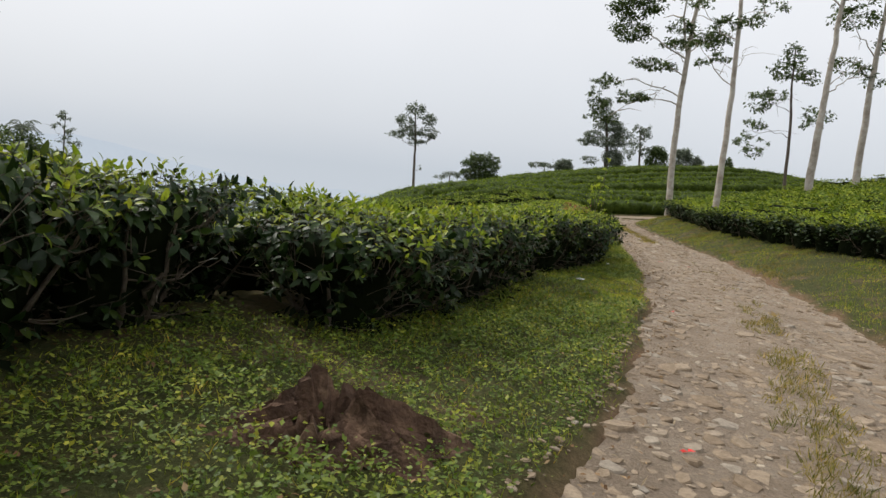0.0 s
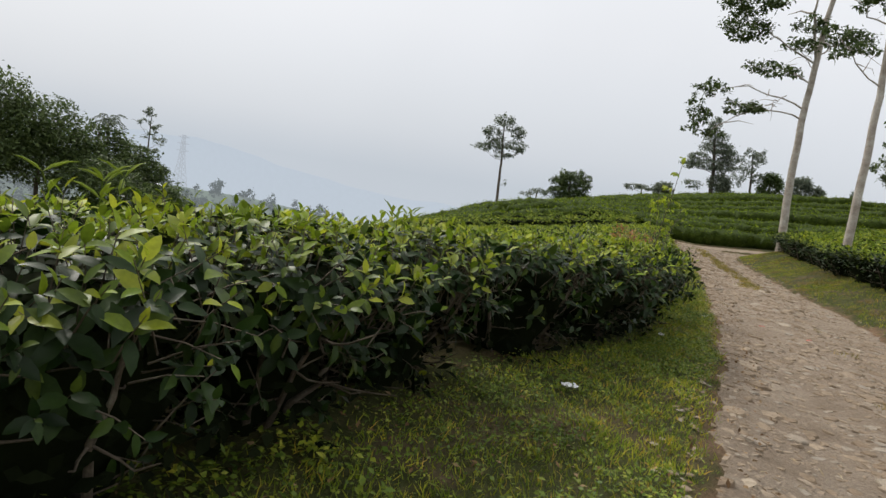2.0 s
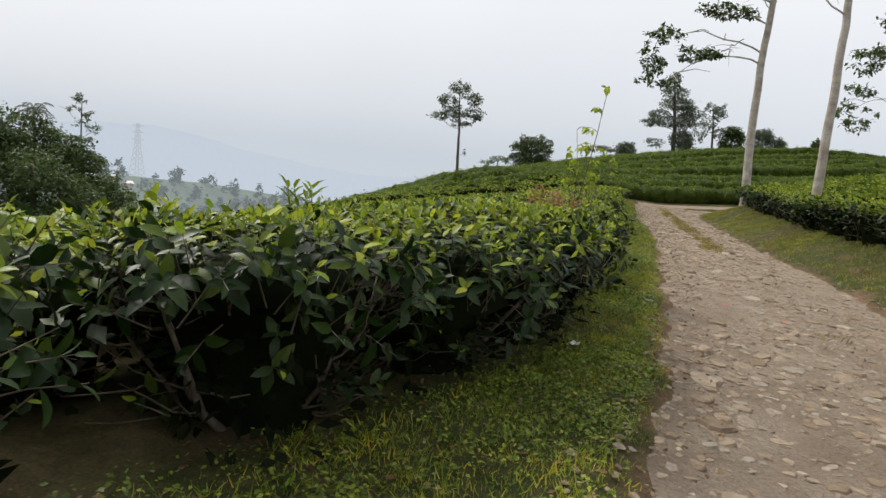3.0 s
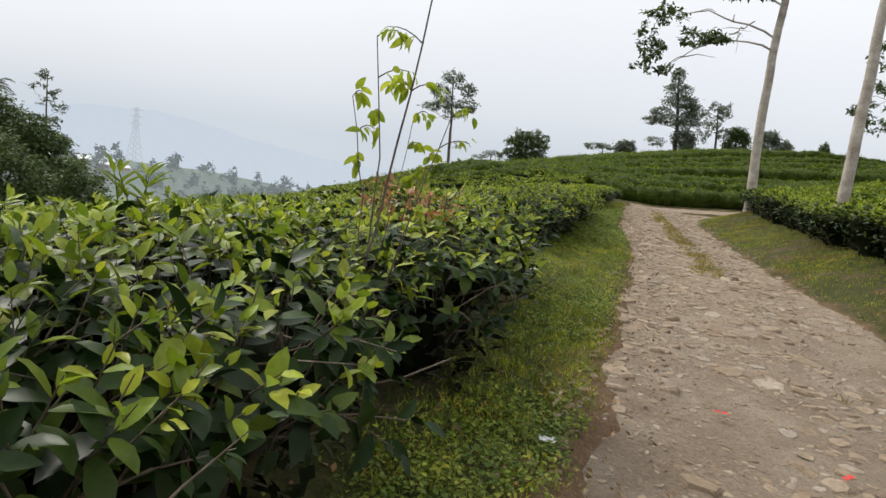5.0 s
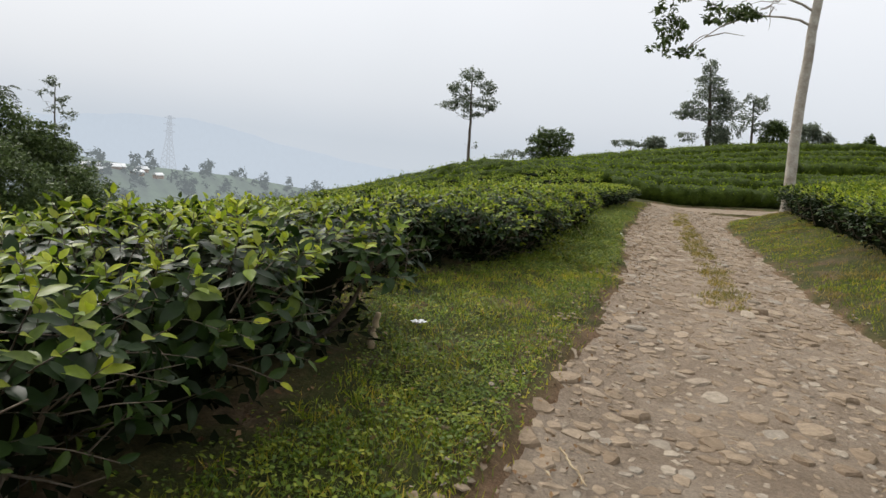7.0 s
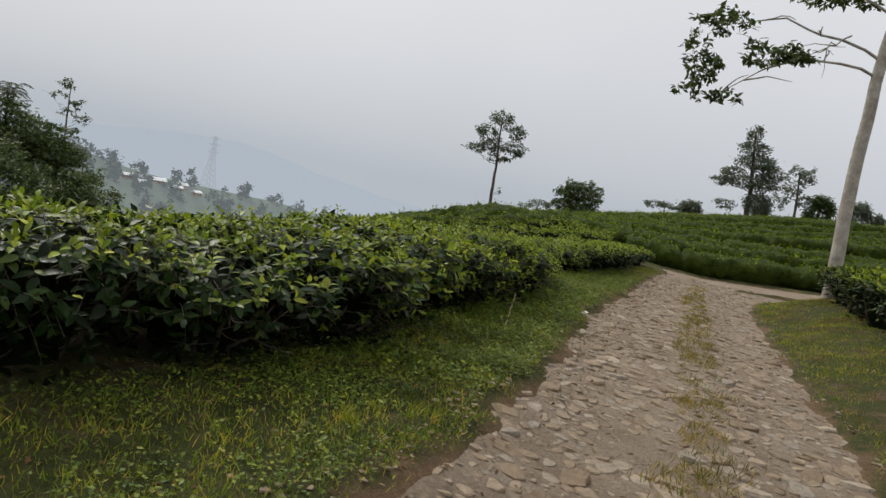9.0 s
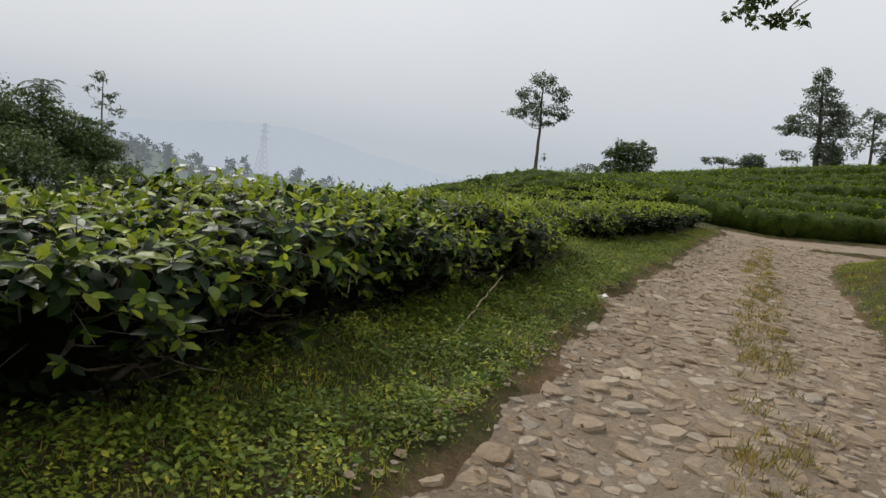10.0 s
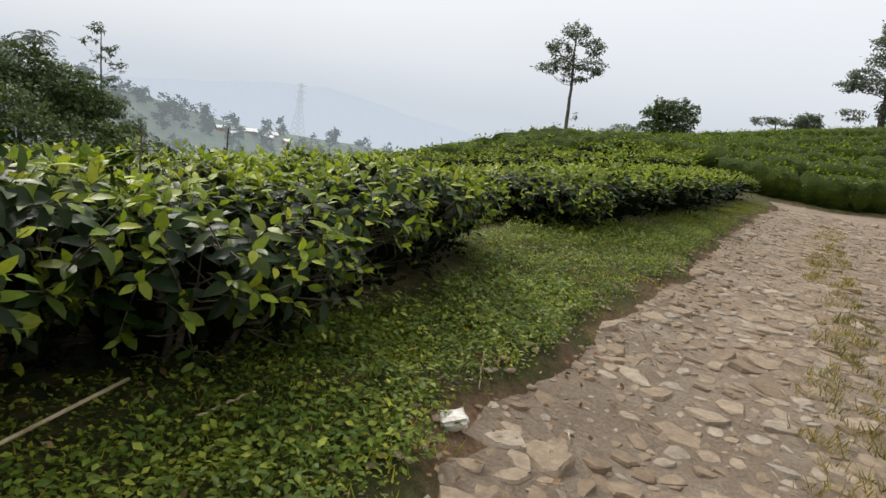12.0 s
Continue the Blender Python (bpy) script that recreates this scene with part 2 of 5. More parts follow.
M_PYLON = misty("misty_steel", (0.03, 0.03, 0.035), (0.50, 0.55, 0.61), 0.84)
M_ROOF = rough_material("white_metal_roof", [(0.3, (0.72, 0.74, 0.76)), (0.7, (0.82, 0.84, 0.85))], 0.5, 3, 0.5, 0.1, 2, 0.05)
M_HOUSEWALL = rough_material("plaster_wall", [(0.3, (0.45, 0.36, 0.32)), (0.7, (0.58, 0.50, 0.46))], 0.5, 3, 0.9, 0.1, 2, 0.05)


# ---- tools ----
rng = np.random.default_rng(7)


def fast_mesh(name, verts, faces, mats, smooth=True):
    """A mesh from an array of points and a list of face arrays, one for each corner count and material: (array, material index)."""
    me = bpy.data.meshes.new(name)
    verts = np.asarray(verts, dtype=np.float32)
    me.vertices.add(len(verts))
    me.vertices.foreach_set("co", verts.ravel())
    loops = np.concatenate([f.ravel() for f, _ in faces]).astype(np.int32)
    counts = np.concatenate([np.full(len(f), f.shape[1]) for f, _ in faces]).astype(np.int32)
    index = np.concatenate([np.full(len(f), k) for f, k in faces]).astype(np.int32)
    me.loops.add(len(loops))
    me.loops.foreach_set("vertex_index", loops)
    me.polygons.add(len(counts))
    me.polygons.foreach_set("loop_start", np.concatenate([[0], np.cumsum(counts)[:-1]]).astype(np.int32))
    for m in mats:
        me.materials.append(m)
    me.polygons.foreach_set("material_index", index)
    me.polygons.foreach_set("use_smooth", np.full(len(counts), smooth))
    me.update(calc_edges=True)
    me.validate()
    return me


def part(name, me, parent, label=""):
    ob = new(name, me)
    ob.parent = parent
    return tagged(ob, label) if label else ob


def unit(v):
    return v / np.maximum(np.linalg.norm(v, axis=-1, keepdims=True), 1e-9)


LEAF8 = (np.array([(0, 0, 0), (.34, 0, -.01), (.70, 0, -.04), (1, 0, -.15), (.28, .46, .07), (.68, .36, .02), (.28, -.46, .07), (.68, -.36, .02)]),
         np.array([(0, 6, 1), (7, 3, 2), (0, 1, 4), (5, 2, 3)]), np.array([(6, 7, 2, 1), (1, 2, 5, 4)]))
LEAF10 = (np.array([(0, 0, 0), (.30, 0, -.01), (.64, 0, -.05), (1, 0, -.20), (.18, .36, .03), (.48, .50, .03), (.80, .31, -.05), (.18, -.36, .03), (.48, -.50, .03), (.80, -.31, -.05)]),
          np.array([(0, 7, 1), (0, 1, 4), (9, 3, 2), (2, 3, 6), (8, 9, 2), (2, 6, 5)]), np.array([(7, 8, 2, 1), (1, 2, 5, 4)]))
LEAF4 = (np.array([(0, 0, 0), (.5, 0, -.03), (1, 0, -.12), (.45, .5, .06), (.45, -.5, .06)]),
         np.array([(0, 4, 1), (4, 2, 1), (0, 1, 3), (1, 2, 3)]), np.zeros((0, 4), int))
LEAF2 = (np.array([(0, 0, 0), (1, 0, -.08), (.45, .5, .05), (.45, -.5, .05)]),
         np.array([(0, 3, 1), (0, 1, 2)]), np.zeros((0, 4), int))
BLADE = (np.array([(0, .5, 0), (0, -.5, 0), (.6, -.3, .0), (.6, .3, 0.0), (1, 0, -.18)]),
         np.array([(3, 2, 4)]), np.array([(0, 1, 2, 3)]))


def leaves(P, U, N, L, W, form):
    """Points and faces of many leaves: foot P, way U, upper side N, length L, width W."""
    t, tri, quad = form
    U = unit(U)
    S = unit(np.cross(N, U))
    N = np.cross(U, S)
    L, W = np.broadcast_to(L, len(P))[:, None, None], np.broadcast_to(W, len(P))[:, None, None]
    V = P[:, None] + t[None, :, 0:1] * L * U[:, None] + t[None, :, 1:2] * W * S[:, None] + t[None, :, 2:3] * L * N[:, None]
    off = (np.arange(len(P)) * len(t))[:, None, None]
    return V.reshape(-1, 3), (tri[None] + off).reshape(-1, 3), (quad[None] + off).reshape(-1, 4)


class Heap:
    """Gathers points and faces of many pieces into one mesh."""
    def __init__(self):
        self.v, self.f, self.n = [], [], 0

    def add(self, v, *faces, k=0):
        self.v.append(np.asarray(v))
        for f in faces:
            if len(f):
                self.f.append((np.asarray(f) + self.n, k))
        self.n += len(v)
        return self

    def mesh(self, name, mats, smooth=True):
        return fast_mesh(name, np.concatenate(self.v), self.f, mats, smooth)


def tube(path, radii, sides=7):
    """A tapered tube along a line of points."""
    path, radii = np.asarray(path, float), np.asarray(radii, float)
    d = unit(np.gradient(path, axis=0))
    ref = np.where(np.abs(d[:, 2:3]) > 0.9, np.array([[1.0, 0, 0]]), np.array([[0, 0, 1.0]]))
    a = unit(np.cross(d, ref))
    b = np.cross(d, a)
    th = np.arange(sides) * 2 * np.pi / sides
    ring = a[:, None] * np.cos(th)[None, :, None] + b[:, None] * np.sin(th)[None, :, None]
    V = (path[:, None] + ring * radii[:, None, None]).reshape(-1, 3)
    i, j = np.meshgrid(np.arange(len(path) - 1), np.arange(sides), indexing="ij")
    j2 = (j + 1) % sides
    F = np.stack([i * sides + j, i * sides + j2, (i + 1) * sides + j2, (i + 1) * sides + j], -1).reshape(-1, 4)
    return V, F


def bent(a, b, sag, n, r, wob=0.0):
    """Points from a to b, bowed by sag, with a little wobble."""
    s = np.linspace(0, 1, n)[:, None]
    p = np.asarray(a) * (1 - s) + np.asarray(b) * s + np.asarray(sag) * (4 * s * (1 - s))
    return p + r.normal(0, wob, p.shape) * np.sin(np.pi * s)


def smooth01(v):
    v = np.clip(v, 0, 1)
    return v * v * (3 - 2 * v)


def wavy(x, y, s, seed=0.0):
    """A cheap smooth unevenness in -1..1."""
    return (np.sin(x * s * 1.7 + 1.3 + seed) * np.cos(y * s * 1.3 - 0.7 + seed * 2) + 0.6 * np.sin(x * s * 3.1 - y * s * 2.3 + seed) + 0.4 * np.cos(x * s * 5.3 + y * s * 4.9 - seed)) / 2.0


# ---- plan ----
def line(y, pts):
    return np.interp(y, [p[0] for p in pts], [p[1] for p in pts])


ROAD_L = ((-12, -4.2), (0, -0.6), (3.6, 0.95), (5.6, 1.75), (9.3, 2.95), (12.4, 3.73), (15, 4.3), (20.4, 5.25), (24.6, 5.95), (27, 6.2), (30, 6.42), (32, 6.7), (34, 7.1), (38, 7.6), (42, 8.25), (46, 8.9), (50, 10.2))
ROAD_R = ((-12, 0.6), (0, 3.9), (6, 5.2), (9, 6.0), (12.3, 6.9), (17.7, 7.9), (21, 8.5), (25, 8.8), (30, 9.45), (34, 10.0), (38, 10.6), (41, 11.3), (43, 12.5), (44.5, 15.0))
HEDGE_L = ((-6, -4.2), (1.5, -1.75), (3, -1.7), (4.2, -1.65), (5.5, -1.2), (5.8, -0.05), (6.4, 0.30), (7.4, 0.76), (8.3, 1.10), (8.6, 1.20), (10.0, 1.65), (10.7, 2.05), (12, 2.75), (13, 3.2), (14, 3.5), (15, 3.6), (17.1, 3.95), (19.3, 4.15), (20.0, 3.5), (21.6, 3.6), (22.1, 4.05), (24, 4.75), (26.7, 5.15), (28, 5.4), (31.6, 5.95), (32.4, 5.3), (34.4, 5.5), (35.0, 6.2), (40, 7.25), (46, 8.3))
HEDGE_R = ((6, 8.4), (12, 9.3), (17, 9.75), (25.6, 10.1), (30, 10.75), (34, 11.3), (38, 12.1), (42, 13.2), (46, 15.2))
BRINK = ((0, -3.3), (4.2, -2.7), (6.1, -1.3), (8.6, 0.3), (13, 2.1), (17.1, 3.0), (24, 3.9), (31.6, 5.1), (40, 6.4), (46, 7.4), (60, 0.0), (95, -16.0))
CREST = ((-60, -14), (-40, -11), (-15, -6.4), (-8, -3.2), (-1.7, -0.9), (5, 0.9), (11.4, 2.2), (24, 3.8), (36, 4.4), (45, 3.9), (70, 2.0))


def terrain(x, y):
    x, y = np.asarray(x, float), np.asarray(y, float)
    z = -0.0437 * (np.clip(x, -7, 11) - 4)
    dr = x - line(y, ROAD_R)
    bank = 0.34 * np.clip(dr, 0, 1.7) + 0.20 * np.clip(dr - 1.7, 0, 30)
    bank = bank * (1 - smooth01((y - 43 - 0.45 * np.clip(x - 12, 0, 30)) / 8)) * (1 - smooth01((x - 45) / 40))
    foot = 50.5 + 0.30 * np.clip(x - 8, -10, 40)
    v = np.clip((y - foot) / (95 - foot), 0, 1)
    hill = (line(x, CREST) + 0.0437 * (np.clip(x, -7, 11) - 4)) * v ** 0.75
    hill = hill * (1 - 0.5 * smooth01((y - 120) / 60)) - 16 * smooth01((y - 112) / 90)
    rise = 0.05 * np.clip(x - 11, 0, 30) * smooth01((y - 42) / 6)
    back = line(np.clip(y, 0, 95), BRINK) - x
    fall = -0.21 * np.clip(back, 0, 60) - 0.06 * np.clip(back - 12, 0, 40)
    deep = -75 * smooth01((-x - 60) / 150)
    return z + bank + hill + rise + fall + deep


def on_road(x, y):
    """Positive inside the track, in metres from its edge."""
    rag = 0.10 * wavy(x, y, 2.3) + 0.06 * wavy(x, y, 7.0, 2.0) + 0.03 * wavy(x, y, 19.0, 1.0)
    a = np.minimum(x - line(y, ROAD_L), line(y, ROAD_R) - x) + rag
    far = 2.1 - np.abs(y - (47.6 + 0.28 * (x - 10))) + rag
    far = np.where(x > 9.2, far, -1.0)
    return np.where(y < 46, np.maximum(a, far), far)


def surface(x, y):
    inside = smooth01(on_road(x, y) / 0.12 + 0.5)
    ruts = 0.025 * np.cos((x - line(y, ROAD_L)) / np.maximum(line(y, ROAD_R) - line(y, ROAD_L), 1) * 4 * np.pi)
    verge = 0.035 * wavy(x, y, 2.0) + 0.02 * wavy(x, y, 6.0, 1.0)
    return terrain(x, y) + (1 - inside) * (0.05 + verge) + inside * (ruts * (y < 44) - 0.02 + 0.008 * wavy(x, y, 9.0, 3.0))


# ---- ground and track ----
def spread(lo, hi, step, far, grow=1.16):
    mid = list(np.arange(lo, hi + 1e-6, step))
    for sign in (1, -1):
        s, p = step, (hi if sign > 0 else lo)
        while abs(p) < far:
            s *= grow
            p += sign * s
            mid.append(p)
    return np.array(sorted(mid))


gx, gy = spread(-4, 13, 0.135, 1800), spread(0, 48, 0.20, 2200)
X, Y = np.meshgrid(gx, gy, indexing="ij")
Z = surface(X, Y) - 0.16 * smooth01(on_road(X, Y) / 0.25 - 0.3)
i, j = np.meshgrid(np.arange(len(gx) - 1), np.arange(len(gy) - 1), indexing="ij")
q = np.stack([i * len(gy) + j, (i + 1) * len(gy) + j, (i + 1) * len(gy) + j + 1, i * len(gy) + j + 1], -1).reshape(-1, 4)
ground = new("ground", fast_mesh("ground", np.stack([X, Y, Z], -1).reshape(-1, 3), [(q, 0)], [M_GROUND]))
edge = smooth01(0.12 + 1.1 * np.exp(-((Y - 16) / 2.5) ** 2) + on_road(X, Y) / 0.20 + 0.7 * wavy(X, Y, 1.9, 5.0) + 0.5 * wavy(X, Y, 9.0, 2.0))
# Brown soil mixed in under the hedge, standing in for its shade.
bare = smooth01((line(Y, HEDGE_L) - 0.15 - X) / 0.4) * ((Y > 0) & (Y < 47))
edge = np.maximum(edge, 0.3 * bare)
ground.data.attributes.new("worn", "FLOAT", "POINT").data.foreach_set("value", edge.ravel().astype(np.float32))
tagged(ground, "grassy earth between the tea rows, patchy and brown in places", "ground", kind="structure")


def road_sheet():
    xs, ys = np.arange(-5, 34, 0.09), np.arange(-10, 56, 0.12)
    X, Y = np.meshgrid(xs, ys, indexing="ij")
    keep = on_road(X, Y) > -0.12
    Z = surface(X, Y) - 0.02 - 0.12 * (on_road(X, Y) < 0.0)
    n = len(ys)
    i, j = np.meshgrid(np.arange(len(xs) - 1), np.arange(n - 1), indexing="ij")
    ok = keep[:-1, :-1] & keep[1:, :-1] & keep[1:, 1:] & keep[:-1, 1:]
    i, j = i[ok], j[ok]
    q = np.stack([i * n + j, (i + 1) * n + j, (i + 1) * n + j + 1, i * n + j + 1], -1)
    used, inv = np.unique(q, return_inverse=True)
    V = np.stack([X, Y, Z], -1).reshape(-1, 3)[used]
    return tagged(new("road", fast_mesh("road", V, [(inv.reshape(-1, 4), 0)], [M_ROAD])), "rough stony earth track with two worn wheel lines", "road", kind="structure")


road = road_sheet()


# ---- tea bushes ----
def bush_shell(r, R, H, n, low=0.12):
    """Feet, ways and upper sides of leaves over the sides of a clipped bush, thinning towards its bare foot."""
    th = r.uniform(0, 2 * np.pi, n)
    u = r.uniform(0, 1, n) ** 0.38
    z = low + (H - low) * u
    prof = np.interp(u, [0, 0.25, 0.6, 0.85, 1], [0.66, 0.80, 0.97, 1.0, 0.88])
    lump = 1 + 0.09 * np.sin(3 * th + R * 9) + 0.06 * np.sin(7 * th + 5 * z) + 0.07 * np.sin(5 * th - 9 * z)
    rad = R * prof * lump * (1.05 - 0.36 * r.uniform(0, 1, n) ** 1.3)
    out = np.stack([np.cos(th), np.sin(th), np.zeros(n)], -1)
    P = out * rad[:, None] + np.stack([np.zeros(n), np.zeros(n), z], -1)
    U = unit(out * r.uniform(0.2, 1.0, (n, 1)) + r.normal(0, 0.62, (n, 3)) + np.array([0, 0, -0.38]) + np.stack([np.zeros(n), np.zeros(n), 0.7 * u ** 2], -1))
    N = out * 0.7 + np.array([0, 0, 0.9]) + r.normal(0, 0.45, (n, 3))
    return P, U, N


def bush_top(r, R, H, n):
    th, q = r.uniform(0, 2 * np.pi, n), np.sqrt(r.uniform(0, 1, n))
    z = H * (1 - 0.09 * q ** 3) + 0.03 * np.sin(th * 3 + q * 7) - 0.16 * r.uniform(0, 1, n) ** 1.5
    P = np.stack([np.cos(th) * q * R * 0.98, np.sin(th) * q * R * 0.98, z], -1)
    a = r.uniform(0, 2 * np.pi, n)
    U = np.stack([np.cos(a), np.sin(a), r.normal(0.28, 0.35, n)], -1)
    return P, U, np.array([0, 0, 1.0]) + r.normal(0, 0.35, (n, 3))


def sprig_feet(r, R, H, n_top, n_side):
    """Where twigs end on a bush and which way they point: first over the table, then round the sides."""
    th, q = r.uniform(0, 2 * np.pi, n_top), np.sqrt(r.uniform(0, 1, n_top))
    out = np.stack([np.cos(th), np.sin(th), np.zeros(n_top)], -1)
    z = H * (0.90 - 0.10 * q ** 4) + 0.035 * np.sin(th * 3 + q * 7) - 0.10 * r.uniform(0, 1, n_top) ** 2 + 0.05 * (r.uniform(0, 1, n_top) > 0.85)
    P = out * (q * R * 0.93)[:, None] + np.array([0, 0, 1.0]) * z[:, None]
    A = np.array([0, 0, 1.0]) + out * (0.9 * q ** 3)[:, None] + r.normal(0, 0.30, (n_top, 3))
    th = r.uniform(0, 2 * np.pi, n_side)
    u = np.where(r.uniform(0, 1, n_side) < 0.86, r.uniform(0.52, 1, n_side), r.uniform(0.14, 0.6, n_side))
    lump = 1 + 0.10 * np.sin(3 * th + R * 9) + 0.09 * np.sin(5 * th - 6 * u)
    rad = R * np.interp(u, [0, 0.3, 0.6, 0.85, 1], [0.52, 0.68, 0.88, 0.92, 0.82]) * lump * (1 - 0.25 * r.uniform(0, 1, n_side) ** 2)
    out = np.stack([np.cos(th), np.sin(th), np.zeros(n_side)], -1)
    P = np.concatenate([P, out * rad[:, None] + np.array([0, 0, 1.0]) * (u * H * 0.92)[:, None]])
    A = np.concatenate([A, out * 0.9 + np.array([0, 0, 1.0]) * (0.75 * u - 0.35)[:, None] + r.normal(0, 0.38, (n_side, 3))])
    return P, unit(A)


def sprigs(r, P, A, k, length, leaf):
    """Leaves set spirally up each twig, large and spreading below, small and upright at the tip; by height on the twig."""
    n = len(P)
    e1 = unit(np.cross(A, np.array([0.3, 0.9, 0.2]) + r.normal(0, 0.1, (n, 3))))
    e2 = np.cross(A, e1)
    ph, ln, sz = r.uniform(0, 2 * np.pi, n), length * r.uniform(0.6, 1.3, n), leaf * r.uniform(0.75, 1.25, n)
    for i in range(k):
        f = i / (k - 1)
        a = (ph + 2.4 * i + r.normal(0, 0.25, n))[:, None]
        w = e1 * np.cos(a) + e2 * np.sin(a)
        foot = P + A * (ln * f)[:, None]
        U = A * (0.25 + 0.85 * f ** 2) + w * (1.0 - 0.35 * f) + np.array([0, 0, -0.42 * (1 - f)]) + r.normal(0, 0.14, (n, 3))
        N = A * 1.0 - w * 0.25 + np.array([0, 0, 0.55]) + r.normal(0, 0.16, (n, 3))
        yield f, foot, U, N, sz * (1.0 - 0.50 * f ** 1.5) * r.uniform(0.8, 1.15, n)


def shoots(r, R, H, n, side=0.25):
    """Young shoots: each a few upright leaves from one point."""
    feet, ways, ups = [], [], []
    P0, _, _ = bush_top(r, R, H + 0.02, n)
    Ps, Us, _ = bush_shell(r, R * 1.04, H, max(1, int(n * side)), 0.45)
    for P, lean in ((P0, 0.0), (Ps, 0.8)):
        m = len(P)
        ax = np.array([0, 0, 1.0]) + r.normal(0, 0.3, (m, 3)) + lean * unit(P * np.array([1, 1, 0]))
        for k in range(4):
            a = r.uniform(0, 2 * np.pi, m)
            w = np.stack([np.cos(a), np.sin(a), np.zeros(m)], -1)
            feet.append(P + ax * 0.018 * k)
            ways.append(ax * (0.45 + 0.25 * k) + w)
            ups.append(ax * 1.0 - w * 0.5 + r.normal(0, 0.15, (m, 3)))
    return np.concatenate(feet), np.concatenate(ways), np.concatenate(ups)


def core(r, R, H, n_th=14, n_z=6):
    """The dense inside of a bush: a lumpy closed body, coloured as shade."""
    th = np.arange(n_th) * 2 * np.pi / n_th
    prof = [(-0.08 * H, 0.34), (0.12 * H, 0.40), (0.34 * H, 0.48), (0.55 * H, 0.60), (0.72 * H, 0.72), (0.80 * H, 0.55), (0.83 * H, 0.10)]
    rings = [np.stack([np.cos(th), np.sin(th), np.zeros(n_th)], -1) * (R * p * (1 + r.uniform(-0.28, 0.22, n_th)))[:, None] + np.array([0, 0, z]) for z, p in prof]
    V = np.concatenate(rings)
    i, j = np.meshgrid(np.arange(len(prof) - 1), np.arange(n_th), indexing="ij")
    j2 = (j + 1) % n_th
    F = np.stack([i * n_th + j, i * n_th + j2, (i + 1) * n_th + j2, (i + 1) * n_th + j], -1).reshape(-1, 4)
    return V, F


def stems(r, R, H, n):
    for k in range(n):
        h = Heap()
        a = r.uniform(0, 2 * np.pi)
        end = np.array([math.cos(a), math.sin(a), 0]) * R * r.uniform(0.5, 0.92) + np.array([0, 0, H * r.uniform(0.62, 0.85)])
        foot = np.array([math.cos(a), math.sin(a), 0]) * r.uniform(0.03, 0.22) + np.array([0, 0, -0.08])
        p = bent(foot, end, (0, 0, -0.12), 7, r, 0.02)
        h.add(*tube(p, np.linspace(r.uniform(0.016, 0.034), 0.007, 7), 6))
        for _ in range(5):
            s = p[r.integers(2, 6)]
            b = a + r.normal(0, 0.9)
            e = s + np.array([math.cos(b), math.sin(b), r.uniform(-0.15, 0.7)]) * r.uniform(0.15, 0.42)
            h.add(*tube(bent(s, e, (0, 0, -0.03), 4, r, 0.012), np.linspace(0.007, 0.0025, 4), 4))
        yield h


